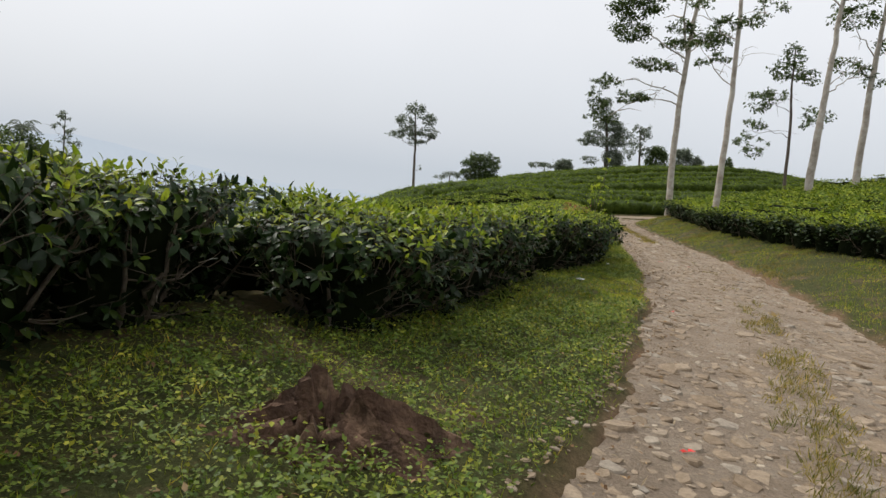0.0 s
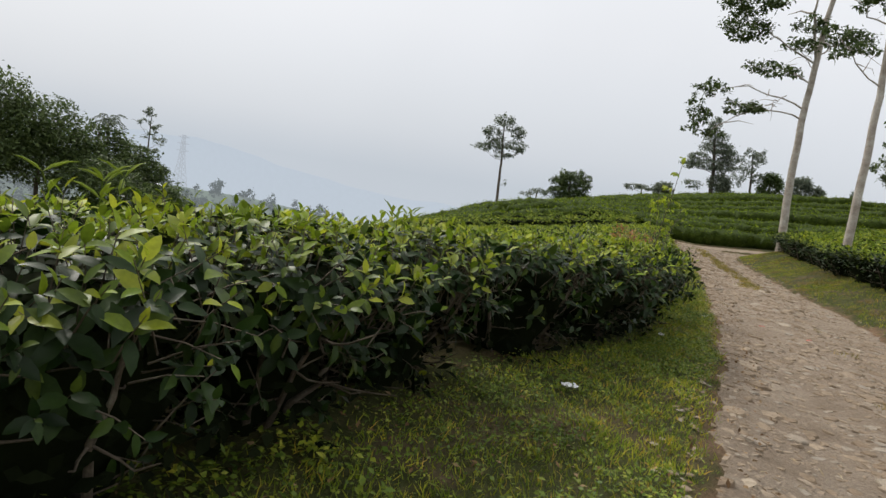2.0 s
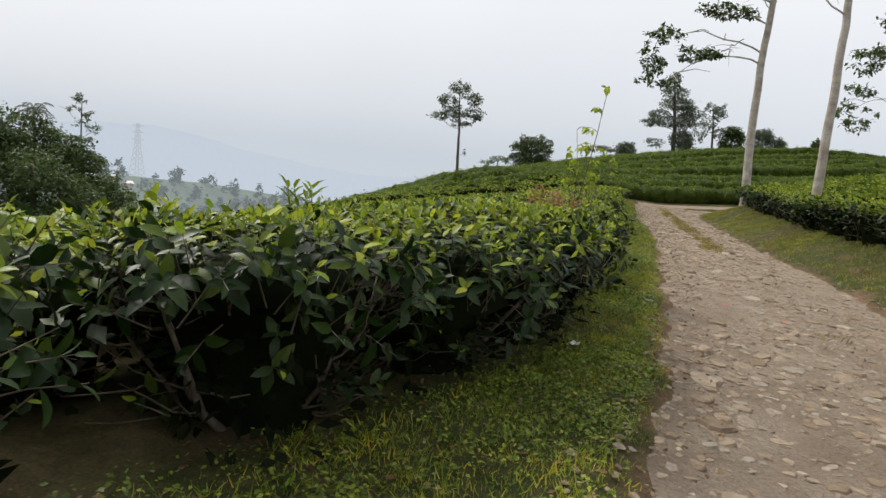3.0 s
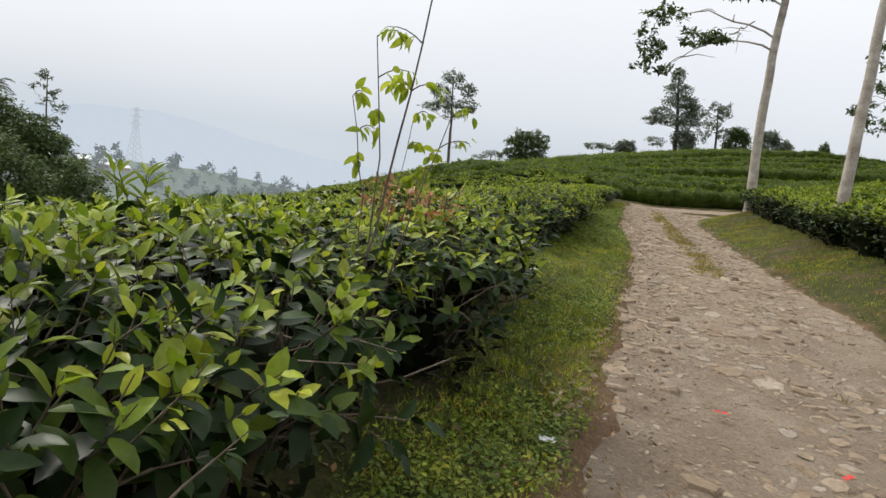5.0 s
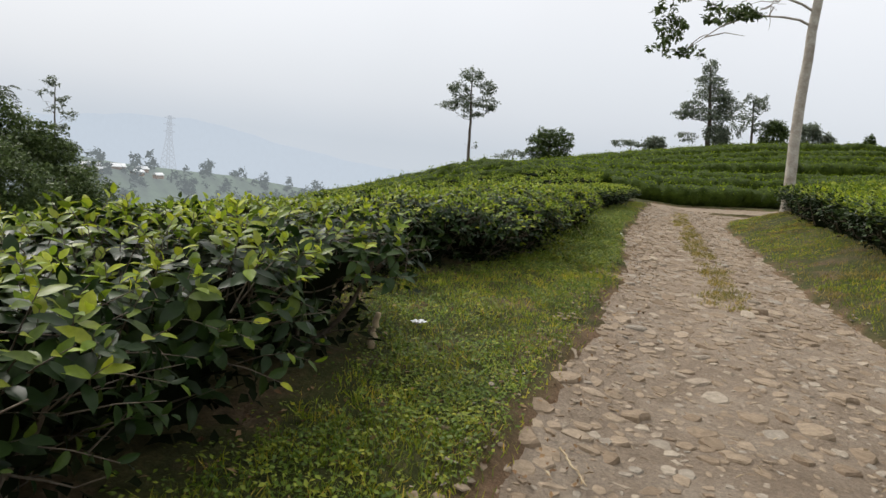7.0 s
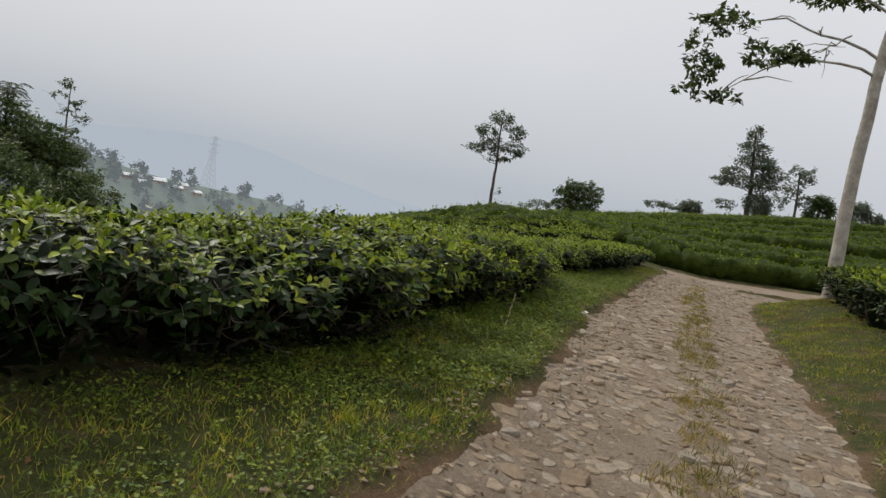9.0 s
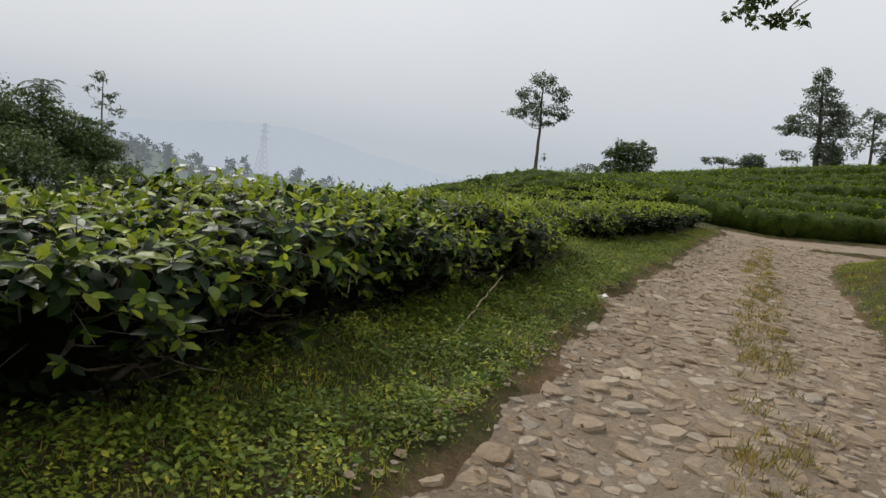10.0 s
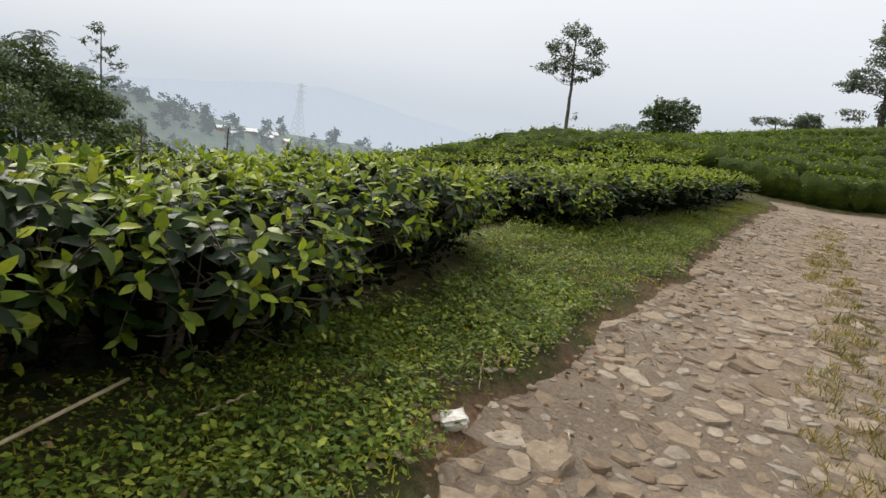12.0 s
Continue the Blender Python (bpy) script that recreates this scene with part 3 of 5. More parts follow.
def tea_bush(seed, near, fresh=False):
    """A tea bush clipped to a flat table, 1 m high, bare-stemmed at the foot."""
    r = np.random.default_rng(seed)
    R, H = 0.78, 0.95
    bush = new("tea_bush")
    old, young, wood = Heap(), Heap(), Heap()
    if near:
        P, A = sprig_feet(r, R, H, 200, 150 if fresh else 128)
        n_top = 200
        # Side twigs keep the dark leaf: their shade is put in by material.
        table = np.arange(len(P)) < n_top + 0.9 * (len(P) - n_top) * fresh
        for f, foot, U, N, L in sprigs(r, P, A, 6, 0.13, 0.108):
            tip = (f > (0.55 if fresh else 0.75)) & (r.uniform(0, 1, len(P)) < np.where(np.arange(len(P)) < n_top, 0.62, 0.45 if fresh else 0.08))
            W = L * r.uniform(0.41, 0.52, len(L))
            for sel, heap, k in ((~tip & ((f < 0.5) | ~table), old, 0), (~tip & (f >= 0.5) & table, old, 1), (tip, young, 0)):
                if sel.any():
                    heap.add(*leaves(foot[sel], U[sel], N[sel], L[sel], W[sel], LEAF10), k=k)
        for p, a in zip(P, A):
            wood.add(*tube([p - a * 0.16 - np.array([0, 0, 0.03]), p, p + a * 0.14], [0.0045, 0.003, 0.0015], 3))
        tagged(part("twig_work", wood.mesh("twig_work", [M_STEM]), bush, "thin brown twigs"), kind="stuff")
    else:
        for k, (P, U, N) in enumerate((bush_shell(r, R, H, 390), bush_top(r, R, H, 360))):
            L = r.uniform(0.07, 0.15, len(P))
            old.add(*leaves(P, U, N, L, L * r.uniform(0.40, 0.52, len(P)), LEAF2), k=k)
        P, U, N = shoots(r, R, H, 95, 0.15)
        L = r.uniform(0.045, 0.10, len(P))
        young.add(*leaves(P, U, N, L, L * r.uniform(0.34, 0.44, len(P)), LEAF2))
    tagged(part("mature_foliage", old.mesh("mature_foliage", [M_MATURE_SHADED, M_TOP_LIT]), bush, "glossy leaves, side shade and top light put into the colour"), kind="stuff")
    tagged(part("young_foliage", young.mesh("young_foliage", [M_YOUNG]), bush, "bright yellow-green young leaves"), kind="stuff")
    # Closed body and inner leaves carry the bush's inner shade as colour.
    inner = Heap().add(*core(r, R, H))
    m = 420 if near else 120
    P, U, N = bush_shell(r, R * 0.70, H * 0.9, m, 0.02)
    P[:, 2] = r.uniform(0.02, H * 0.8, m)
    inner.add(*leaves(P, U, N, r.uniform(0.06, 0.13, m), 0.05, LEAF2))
    part("inner_foliage", inner.mesh("inner_foliage", [M_INNER_SHADE]), bush)
    for h in stems(r, R, H, 9 if near else 3):
        part("stem", h.mesh("stem", [M_STEM]), bush)
    return bush


def hedge_height(y):
    return np.interp(y, [1, 2.5, 3.5, 4.5, 5.8, 6.4, 14, 18, 20.5, 23, 25, 31, 34, 37, 46], [1.58, 1.54, 1.38, 1.20, 1.10, 1.14, 1.06, 0.98, 0.86, 0.90, 0.97, 0.95, 0.86, 0.84, 0.82])


NEAR = [tea_bush(s, True) for s in (11, 12, 13, 14)]
FRESH = [tea_bush(s, True, True) for s in (15, 16, 17)]
MID = [tea_bush(s, False) for s in (21, 22, 23)]
LABEL_L = "flat-clipped tea bush with bright new tips beside the verge"
LABEL_R = "dark green tea bush clipped flat on the bank above the track"
used = set()


def set_bush(kinds, x, y, height, width, label, group):
    src = kinds[int(rng.integers(len(kinds)))]
    k = src.scale
    m = pose(x, y, float(surface(x, y)) - 0.02, rng.normal(0, 2.5), rng.normal(0, 2.5), rng.uniform(0, 360)) @ Matrix.Diagonal((width / k[0], width / k[1], height / 1.17 / k[2], 1))
    if src.name not in used:
        used.add(src.name)
        src.matrix_basis = m
        ob = src
    else:
        ob = copy_thing(src, m)
    return tagged(ob, label, "tea bush", group)


def along(pts, y0, y1, step):
    """Steps of even length along a plan line."""
    y = y0
    while y < y1:
        x = float(line(y, pts))
        yield x, y
        slope = float(line(y + 0.3, pts) - x) / 0.3
        y += step / math.sqrt(1 + min(slope * slope, 1.0))


# Rows begin behind the start: unseen bushes added there to shade the verge.
for x, y in along(HEDGE_L, -1.6, 46.2, 0.98):
    if 5.1 < y < 5.75 or 9.75 < y < 10.5 or 20.0 < y < 21.6 or 32.5 < y < 34.3:
        continue
    set_bush(NEAR if y < 23.5 else FRESH if y < 35.5 else MID, x - (0.34 if y < 3.2 else 0.48 if y < 14 else 0.66 if y < 20 else 0.60) + rng.normal(0, 0.10), y + rng.normal(0, 0.10), float(hedge_height(y)) * rng.uniform(0.94, 1.05), rng.uniform(0.90, 1.12), LABEL_L, "tea bushes along the verge")
for x, y in along(HEDGE_L, -1.6, 46, 1.12):
    set_bush(MID, x - 1.75 + rng.normal(0, 0.12), y + rng.normal(0, 0.1), float(hedge_height(y)) * rng.uniform(0.88, 0.98), rng.uniform(0.95, 1.15), LABEL_L, "tea bushes along the verge")
for x, y in along(HEDGE_R, 7, 46.5, 1.05):
    set_bush(MID, x + 0.72 + rng.normal(0, 0.08), y + rng.normal(0, 0.1), rng.uniform(1.0, 1.14), rng.uniform(0.98, 1.2), LABEL_R, "tea bushes on the bank")


def bush_cloud(r, n, kinds, R, H, size, n_leaf):
    """Simple bushes for the fields behind: leaves and core as arrays."""
    out = []
    for _ in range(kinds):
        P1, U1, N1 = bush_shell(r, R, H, int(n_leaf * 0.4), 0.3)
        P2, U2, N2 = bush_top(r, R, H, int(n_leaf * 0.6))
        P, U, N = np.concatenate([P1, P2]), np.concatenate([U1, U2]), np.concatenate([N1, N2])
        L = r.uniform(0.7, 1.3, len(P)) * size
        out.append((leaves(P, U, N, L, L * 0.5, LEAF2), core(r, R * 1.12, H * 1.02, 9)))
    return out


def field(name, label, places, R, H, size, n_leaf, mat, seed):
    r = np.random.default_rng(seed)
    kinds = bush_cloud(r, len(places), 5, R, H, size, n_leaf)
    h = Heap()
    for x, y, s in places:
        (lv, lt, lq), (cv, cf) = kinds[int(r.integers(len(kinds)))]
        a = r.uniform(0, 2 * np.pi)
        c, sn = math.cos(a), math.sin(a)
        rot = np.array([[c, sn, 0], [-sn, c, 0], [0, 0, 1]])
        k = np.array([s * r.uniform(0.92, 1.12), s * r.uniform(0.92, 1.12), s * r.uniform(0.9, 1.08)])
        p = np.array([x, y, float(terrain(x, y))])
        h.add(lv * k @ rot + p, lt, k=0)
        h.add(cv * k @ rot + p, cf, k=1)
    ob = new(name, h.mesh(name, [mat, M_INNER_SHADE]))
    return tagged(ob, label, "tea field", kind="stuff")


r = np.random.default_rng(31)
places = []
for k in range(8):
    for x, y in along(HEDGE_L, -2, 48, 1.2):
        places.append((x - 3.0 - 1.3 * k + r.normal(0, 0.12), y + r.normal(0, 0.15), float(hedge_height(y)) / 1.2 * (1.0 if k < 3 else 0.96)))
field("tea_field", "flat-clipped tea bushes in close rows towards the valley", places, 0.76, 0.95, 0.122, 200, M_FIELD, 41)
places = []
for k in range(16):
    for x, y in along(HEDGE_R, 6, 47 - 0.2 * k, 1.3):
        places.append((x + 2.0 + 1.3 * k + r.normal(0, 0.12), y + 0.25 * k + r.normal(0, 0.15), 0.98))
field("tea_field", "bright green tea bushes covering the rising bank", places, 0.82, 0.95, 0.15, 150, M_FIELD, 42)


def tea_row(h, tuft, r, row, high, wide):
    """One clipped row along the hill's contour: a rounded ridge with an uneven, leafy skin."""
    x = np.arange(7.6 if row < 0.5 else -34.0, 64.0, 0.22)
    foot = 50.9 + 0.30 * np.clip(x - 8, -10, 40)
    mid = foot + row + 0.9 * np.sin(x * 0.11 + row * 0.9) + 0.4 * np.sin(x * 0.37 + row) + 0.2 * np.sin(x * 0.93 + row * 1.7)
    prof = np.array([(-0.5, 0.0), (-0.56, 0.35), (-0.54, 0.7), (-0.44, 0.92), (-0.22, 1.0), (0, 1.02), (0.22, 1.0), (0.44, 0.92), (0.54, 0.6), (0.5, 0.0)])
    gap = 1 - 0.55 * (np.abs(np.sin(x * 0.61 + row * 2.3)) < 0.07)
    V = np.zeros((len(x), len(prof), 3))
    V[:, :, 0] = x[:, None] + r.normal(0, 0.06, V.shape[:2])
    V[:, :, 1] = mid[:, None] + prof[None, :, 0] * wide * (1 + 0.10 * wavy(x, mid, 1.3))[:, None] + r.normal(0, 0.09, V.shape[:2])
    V[:, :, 2] = terrain(x, mid)[:, None] - 0.1 + prof[None, :, 1] * high * (gap * (1 + 0.10 * wavy(x, mid, 0.9, 2.0)))[:, None] + r.normal(0, 0.07, V.shape[:2]) * (prof[None, :, 1] > 0)
    n = len(prof)
    i, j = np.meshgrid(np.arange(len(x) - 1), np.arange(n - 1), indexing="ij")
    h.add(V.reshape(-1, 3), np.stack([i * n + j, (i + 1) * n + j, (i + 1) * n + j + 1, i * n + j + 1], -1).reshape(-1, 4))
    # Leaves mostly on top; the dark body below them is painted side shade.
    m = len(x) * 13
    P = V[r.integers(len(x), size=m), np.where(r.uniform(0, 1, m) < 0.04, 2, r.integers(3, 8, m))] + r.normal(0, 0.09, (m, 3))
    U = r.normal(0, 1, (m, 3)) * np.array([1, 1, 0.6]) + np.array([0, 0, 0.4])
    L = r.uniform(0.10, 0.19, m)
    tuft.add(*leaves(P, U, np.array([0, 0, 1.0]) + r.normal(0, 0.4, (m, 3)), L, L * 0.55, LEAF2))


rows_mesh, tufts, row = Heap(), Heap(), 0.0
while row < 54:
    tea_row(rows_mesh, tufts, r, row, r.uniform(0.85, 1.1), r.uniform(2.8, 3.5) + 0.018 * row)
    row += r.uniform(3.6, 4.5) + 0.05 * row
hill = new("tea_hill", rows_mesh.mesh("tea_hill", [M_ROW_SHADE]))
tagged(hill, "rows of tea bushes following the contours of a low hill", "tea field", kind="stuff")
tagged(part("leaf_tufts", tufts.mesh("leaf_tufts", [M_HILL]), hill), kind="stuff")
places = [(x + r.normal(0, 0.2), y + r.normal(0, 0.2), 0.95) for x in np.arange(-14, 7.6, 1.35) for y in np.arange(47.6, 52.5, 1.35) if x < 7.9 - 0.2 * (y - 47)]
field("tea_field", "tea bushes at the foot of the hill", places, 0.85, 0.9, 0.16, 170, M_FIELD, 44)


# ---- trees ----
def crown_leaves(r, blobs, size, per):
    h = Heap()
    for (cx, cy, cz), (rx, ry, rz), dens in blobs:
        n = max(20, int(per * dens * rx * ry ** 0.5 * max(rz, 0.3)))
        clumps = max(3, n // 16)
        c = unit(r.normal(0, 1, (clumps, 3))) * r.uniform(0.35, 1.0, (clumps, 1)) ** 0.5
        P = c[r.integers(clumps, size=n)] + r.normal(0, 0.16, (n, 3))
        P = P * np.array([rx, ry, rz]) + np.array([cx, cy, cz])
        U = r.normal(0, 1, (n, 3)) * np.array([1, 1, 0.6]) + np.array([0, 0, -0.25])
        N = np.array([0, 0, 1.0]) + r.normal(0, 0.5, (n, 3))
        L = r.uniform(0.8, 1.7, n) * size
        h.add(*leaves(P, U, N, L, L * r.uniform(0.38, 0.58, n), LEAF2))
    return h


def tree(name, label, seed, trunk, r0, r1, limbs, blobs, size, per, bark, leaf, sides=9):
    """Trunk through the given points; limbs as (start, end, sag, radius); crown from clumps."""
    r = np.random.default_rng(seed)
    ob = new(name)
    base = np.array(trunk[0], float)
    ob.location = base
    pts = np.array(trunk, float) - base
    s = np.linspace(0, len(pts) - 1, 5 * len(pts))
    path = np.stack([np.interp(s, np.arange(len(pts)), pts[:, k]) for k in range(3)], -1)
    path[1:-1] = (path[:-2] + 2 * path[1:-1] + path[2:]) / 4
    path[1:-1, :2] += r.normal(0, r0 * 0.06, (len(path) - 2, 2))
    rad = np.linspace(r0, r1, len(path))
    rad[0] *= 1.35
    part("trunk", Heap().add(*tube(path, rad, sides)).mesh("trunk", [bark]), ob, "pale blotched trunk" if bark is M_BARK else "")
    if limbs:
        for a, b, sag, lr in limbs:
            h = Heap()
            p = bent(np.array(a) - base, np.array(b) - base, sag, 9, r, 0.06)
            h.add(*tube(p, np.linspace(lr * 0.55, lr * 0.16, 9), 6))
            for _ in range(4):
                q = p[r.integers(3, 9)]
                h.add(*tube(bent(q, q + r.normal(0, 0.7, 3) * np.array([1, 1, 0.5]), (0, 0, 0.1), 5, r, 0.03), np.linspace(lr * 0.35, lr * 0.1, 5), 4))
            part("limb", h.mesh("limb", [bark]), ob)
    bl = [((c[0] - base[0], c[1] - base[1], c[2] - base[2]), e, d) for c, e, d in blobs]
    tagged(part("crown", crown_leaves(r, bl, size, per * 1.4).mesh("crown", [leaf]), ob, "airy crown of small leaves with gaps"), kind="stuff")
    return tagged(ob, label, "tree")


def gz(x, y):
    return float(terrain(x, y))


TALL = "tall shade tree with pale trunk and sparse crown among tea"
A = (13.4, 42.0)
tree_at_bend = tree("shade_tree", TALL, 51, [(13.4, 42, gz(*A) - 0.3), (13.15, 42, 4.0), (13.1, 42, 7.1), (13.2, 42, 10.2), (13.35, 42.2, 12.5), (13.8, 42.3, 15.5), (14.1, 42.5, 18.0)], 0.21, 0.075,
     [((13.1, 42, 7.6), (8.5, 41.8, 8.0), (0, 0, 0.5), 0.085), ((13.1, 42, 7.1), (8.9, 42.2, 6.05), (0, 0, 0.80), 0.085), ((12.1, 41.9, 8.2), (11.1, 42, 7.45), (0, 0, 0), 0.055), ((11.3, 42.1, 7.42), (9.6, 42, 7.3), (0, 0, 0.05), 0.05),
      ((13.2, 42, 10.0), (12.6, 41.5, 14.5), (-0.3, 0, 0), 0.16), ((13.2, 42, 8.9), (10.5, 42.3, 9.5), (0, 0, 0.25), 0.08), ((13.2, 42, 9.9), (9.3, 41.5, 11.9), (0, 0, -0.1), 0.09), ((13.25, 42, 10.4), (14.7, 42.6, 11.4), (0, 0, 0.1), 0.08), ((13.2, 42, 9.6), (12.2, 41.8, 10.6), (0, 0, 0), 0.05),
      ((12.7, 41.5, 13.5), (9.3, 41.0, 13.8), (0, 0, 0.3), 0.07), ((13.6, 42.2, 14.0), (16.4, 42, 15.2), (0, 0, 0.2), 0.07), ((12.6, 41.5, 14.4), (11.8, 43, 17.6), (0, 0, 0), 0.07)],
     [((8.4, 41.8, 8.15), (0.85, 0.7, 0.36), 1.1), ((7.9, 42, 7.5), (0.40, 0.5, 0.35), 0.8), ((8.1, 42.2, 6.75), (0.65, 0.7, 0.50), 1.0), ((7.95, 42.3, 6.1), (0.45, 0.5, 0.38), 1.0), ((9.05, 42.2, 5.95), (0.50, 0.5, 0.28), 1.0), ((9.8, 42, 7.3), (0.75, 0.7, 0.32), 1.2), ((10.6, 42, 7.5), (0.70, 0.6, 0.24), 1.2),
      ((11.1, 42.2, 9.5), (1.25, 0.9, 0.30), 1.1), ((12.3, 42.2, 9.5), (0.6, 0.6, 0.2), 0.9), ((9.5, 41.5, 11.2), (1.2, 1.0, 0.55), 1.2), ((9.2, 41.5, 12.4), (1.2, 1.0, 0.65), 1.2), ((10.6, 41.7, 12.9), (0.9, 0.8, 0.5), 1.0), ((12.4, 41.8, 10.7), (0.9, 0.8, 0.36), 1.1), ((12.5, 41.8, 11.8), (0.9, 0.8, 0.4), 1.0),
      ((14.6, 42.6, 11.4), (1.25, 0.9, 0.55), 1.2), ((9.5, 41, 13.8), (1.6, 1.2, 0.6), 1), ((12.2, 41.5, 15.0), (1.4, 1.2, 0.8), 1), ((16.2, 42, 15.0), (1.3, 1.1, 0.7), 1), ((11.8, 43, 17.8), (1.6, 1.4, 0.9), 1), ((14.2, 42.5, 18.3), (1.7, 1.5, 1.0), 1)],
     0.17, 820, M_BARK, M_CROWN)
tree_at_bend.location.x += 0.14
tree("shade_tree", TALL, 52, [(10.95, 28, gz(10.95, 28) - 0.3), (10.95, 28, 3.4), (10.9, 28, 6.4), (10.75, 28, 9.5), (10.8, 28.2, 12.5)], 0.14, 0.055,
     [((10.85, 28, 6.2), (9.4, 28, 7.6), (0, 0, -0.15), 0.05), ((10.85, 28, 6.8), (11.1, 28, 7.6), (0.1, 0, 0), 0.03), ((10.8, 28, 8.0), (9.2, 28.3, 9.4), (0, 0, -0.2), 0.05), ((10.75, 28, 8.5), (12.0, 28.4, 9.3), (0, 0, 0.1), 0.05), ((10.75, 28, 10), (9.0, 27.5, 11.5), (0, 0, 0), 0.05)],
     [((10.3, 28, 7.3), (0.45, 0.4, 0.18), 1.2), ((9.65, 28.1, 7.05), (0.35, 0.4, 0.2), 1.2), ((9.4, 28, 7.7), (0.4, 0.4, 0.2), 1), ((10.35, 28, 8.5), (0.65, 0.5, 0.22), 1.1), ((9.3, 28.3, 9.5), (0.8, 0.6, 0.35), 1), ((11.4, 28.3, 8.9), (0.7, 0.6, 0.2), 1), ((10.6, 28, 8.75), (0.5, 0.5, 0.16), 0.9), ((12.1, 28.4, 9.5), (0.6, 0.6, 0.3), 1), ((9.2, 27.5, 11.6), (1.0, 1.0, 0.5), 1), ((10.9, 28.2, 12.6), (1.2, 1.1, 0.7), 1)],
     0.12, 900, M_BARK, M_CROWN)
tree("shade_tree", TALL, 53, [(18.7, 36, gz(18.7, 36) - 0.3), (18.75, 36, 5.5), (18.8, 36, 8.0), (18.9, 36, 12.4), (19.0, 36, 16)], 0.22, 0.07,
     [((18.8, 36, 7.6), (20.6, 36.2, 9.2), (0, 0, -0.1), 0.07), ((18.8, 36, 8.0), (20.4, 36, 9.6), (0, 0, 0), 0.05), ((18.9, 36, 12), (16.6, 36, 14), (0, 0, 0), 0.08), ((18.9, 36, 13), (21, 36, 15), (0, 0, 0), 0.08)],
     [((16.6, 36, 14.2), (1.4, 1.2, 0.6), 1), ((21, 36, 15), (1.5, 1.2, 0.7), 1), ((19, 36, 16.2), (1.6, 1.4, 0.9), 1), ((19.3, 36, 12.2), (0.7, 0.7, 0.3), 1)], 0.17, 520, M_BARK, M_CROWN)
tree("shade_tree", TALL, 54, [(23.5, 40, gz(23.5, 40) - 0.3), (23.4, 40, 7), (23.4, 40, 10.4), (23.5, 40, 13), (23.6, 40, 17)], 0.22, 0.07,
     [((23.4, 40, 9.8), (21.5, 40, 10.2), (0, 0, 0.2), 0.08), ((23.4, 40, 10.6), (21.3, 40, 13), (0, 0, 0), 0.07), ((23.5, 40, 11.5), (25.2, 40, 13.2), (0, 0, 0), 0.07)],
     [((22.0, 40, 10.0), (1.1, 0.9, 0.5), 1), ((23.6, 40.2, 9.3), (0.6, 0.7, 0.4), 0.8), ((21.9, 40, 12.7), (1.3, 1, 0.6), 1), ((24.4, 40, 11.4), (1.0, 0.9, 0.5), 1), ((25.2, 40, 13.4), (1.2, 1, 0.7), 1), ((23, 40, 14.6), (1.6, 1.2, 0.8), 1), ((20.6, 40, 7.1), (0.95, 0.8, 0.4), 1), ((20.4, 40, 6.4), (0.5, 0.5, 0.4), 0.8)], 0.17, 520, M_BARK, M_CROWN)
tree("young_tree", "thin young tree with dark clumps of leaves on bare limbs", 55, [(24.3, 50, gz(24.3, 50) - 0.3), (24.0, 50, 7.5), (23.6, 50, 10.5), (23.5, 50, 13.0)], 0.13, 0.04,
     [((24.1, 50, 6.6), (21.2, 50, 6.3), (0, 0, 0.6), 0.05), ((24.0, 50, 8.4), (21.6, 50, 9.0), (0, 0, 0.3), 0.05), ((23.8, 50, 9.4), (22.3, 50, 9.9), (0, 0, 0), 0.04)],
     [((23.5, 50, 12.6), (0.8, 0.8, 0.8), 1), ((23.3, 50, 11.4), (1.3, 1.1, 0.7), 1), ((24.7, 50, 11.2), (0.8, 0.8, 0.5), 0.9), ((21.4, 50, 9.1), (1.0, 0.9, 0.7), 1), ((22.6, 50, 9.7), (0.8, 0.8, 0.5), 1), ((21.6, 50, 7.6), (0.8, 0.8, 0.5), 0.9), ((20.8, 50, 6.3), (0.7, 0.7, 0.5), 1), ((21.6, 50, 5.4), (0.8, 0.7, 0.5), 1), ((22.2, 50, 6.4), (0.5, 0.5, 0.3), 0.8)], 0.2, 420, M_DARKBARK, M_CROWN)
tree("lone_tree", "lone tree with bare lower trunk on the hill shoulder", 56, [(-6.45, 95, gz(-6.45, 95) - 0.4), (-6.7, 95, 2.5), (-6.8, 95, 5.0), (-7.1, 95, 8.0), (-7.2, 95, 10.5)], 0.22, 0.06,
     [((-6.8, 95, 5.0), (-10.0, 95, 6.4), (0, 0, -0.2), 0.07), ((-6.8, 95, 5.4), (-4.2, 95, 6.6), (0, 0, -0.2), 0.07), ((-7.0, 95, 7), (-9.2, 95, 8.6), (0, 0, 0), 0.06), ((-7.0, 95, 7), (-4.6, 95, 9.0), (0, 0, 0), 0.06), ((-6.5, 95, 1.5), (-5.9, 95, 1.9), (0, 0, 0), 0.03)],
     [((-7.2, 95, 10.3), (1.3, 1.3, 0.9), 1), ((-8.6, 95, 8.6), (1.3, 1.3, 0.8), 1), ((-5.4, 95, 9.0), (1.3, 1.3, 0.9), 0.9), ((-9.6, 95, 6.5), (1.3, 1.2, 0.6), 1), ((-7.6, 95, 7.2), (1.6, 1.4, 0.9), 1), ((-5.2, 95, 7.2), (1.5, 1.3, 0.7), 1), ((-4.2, 95, 6.5), (0.9, 0.9, 0.4), 0.8), ((-6.8, 95, 5.8), (1.4, 1.2, 0.5), 0.8), ((-5.9, 95, 2.0), (0.4, 0.4, 0.35), 0.7)], 0.259, 312, M_DARKBARK, M_HAZECROWN)
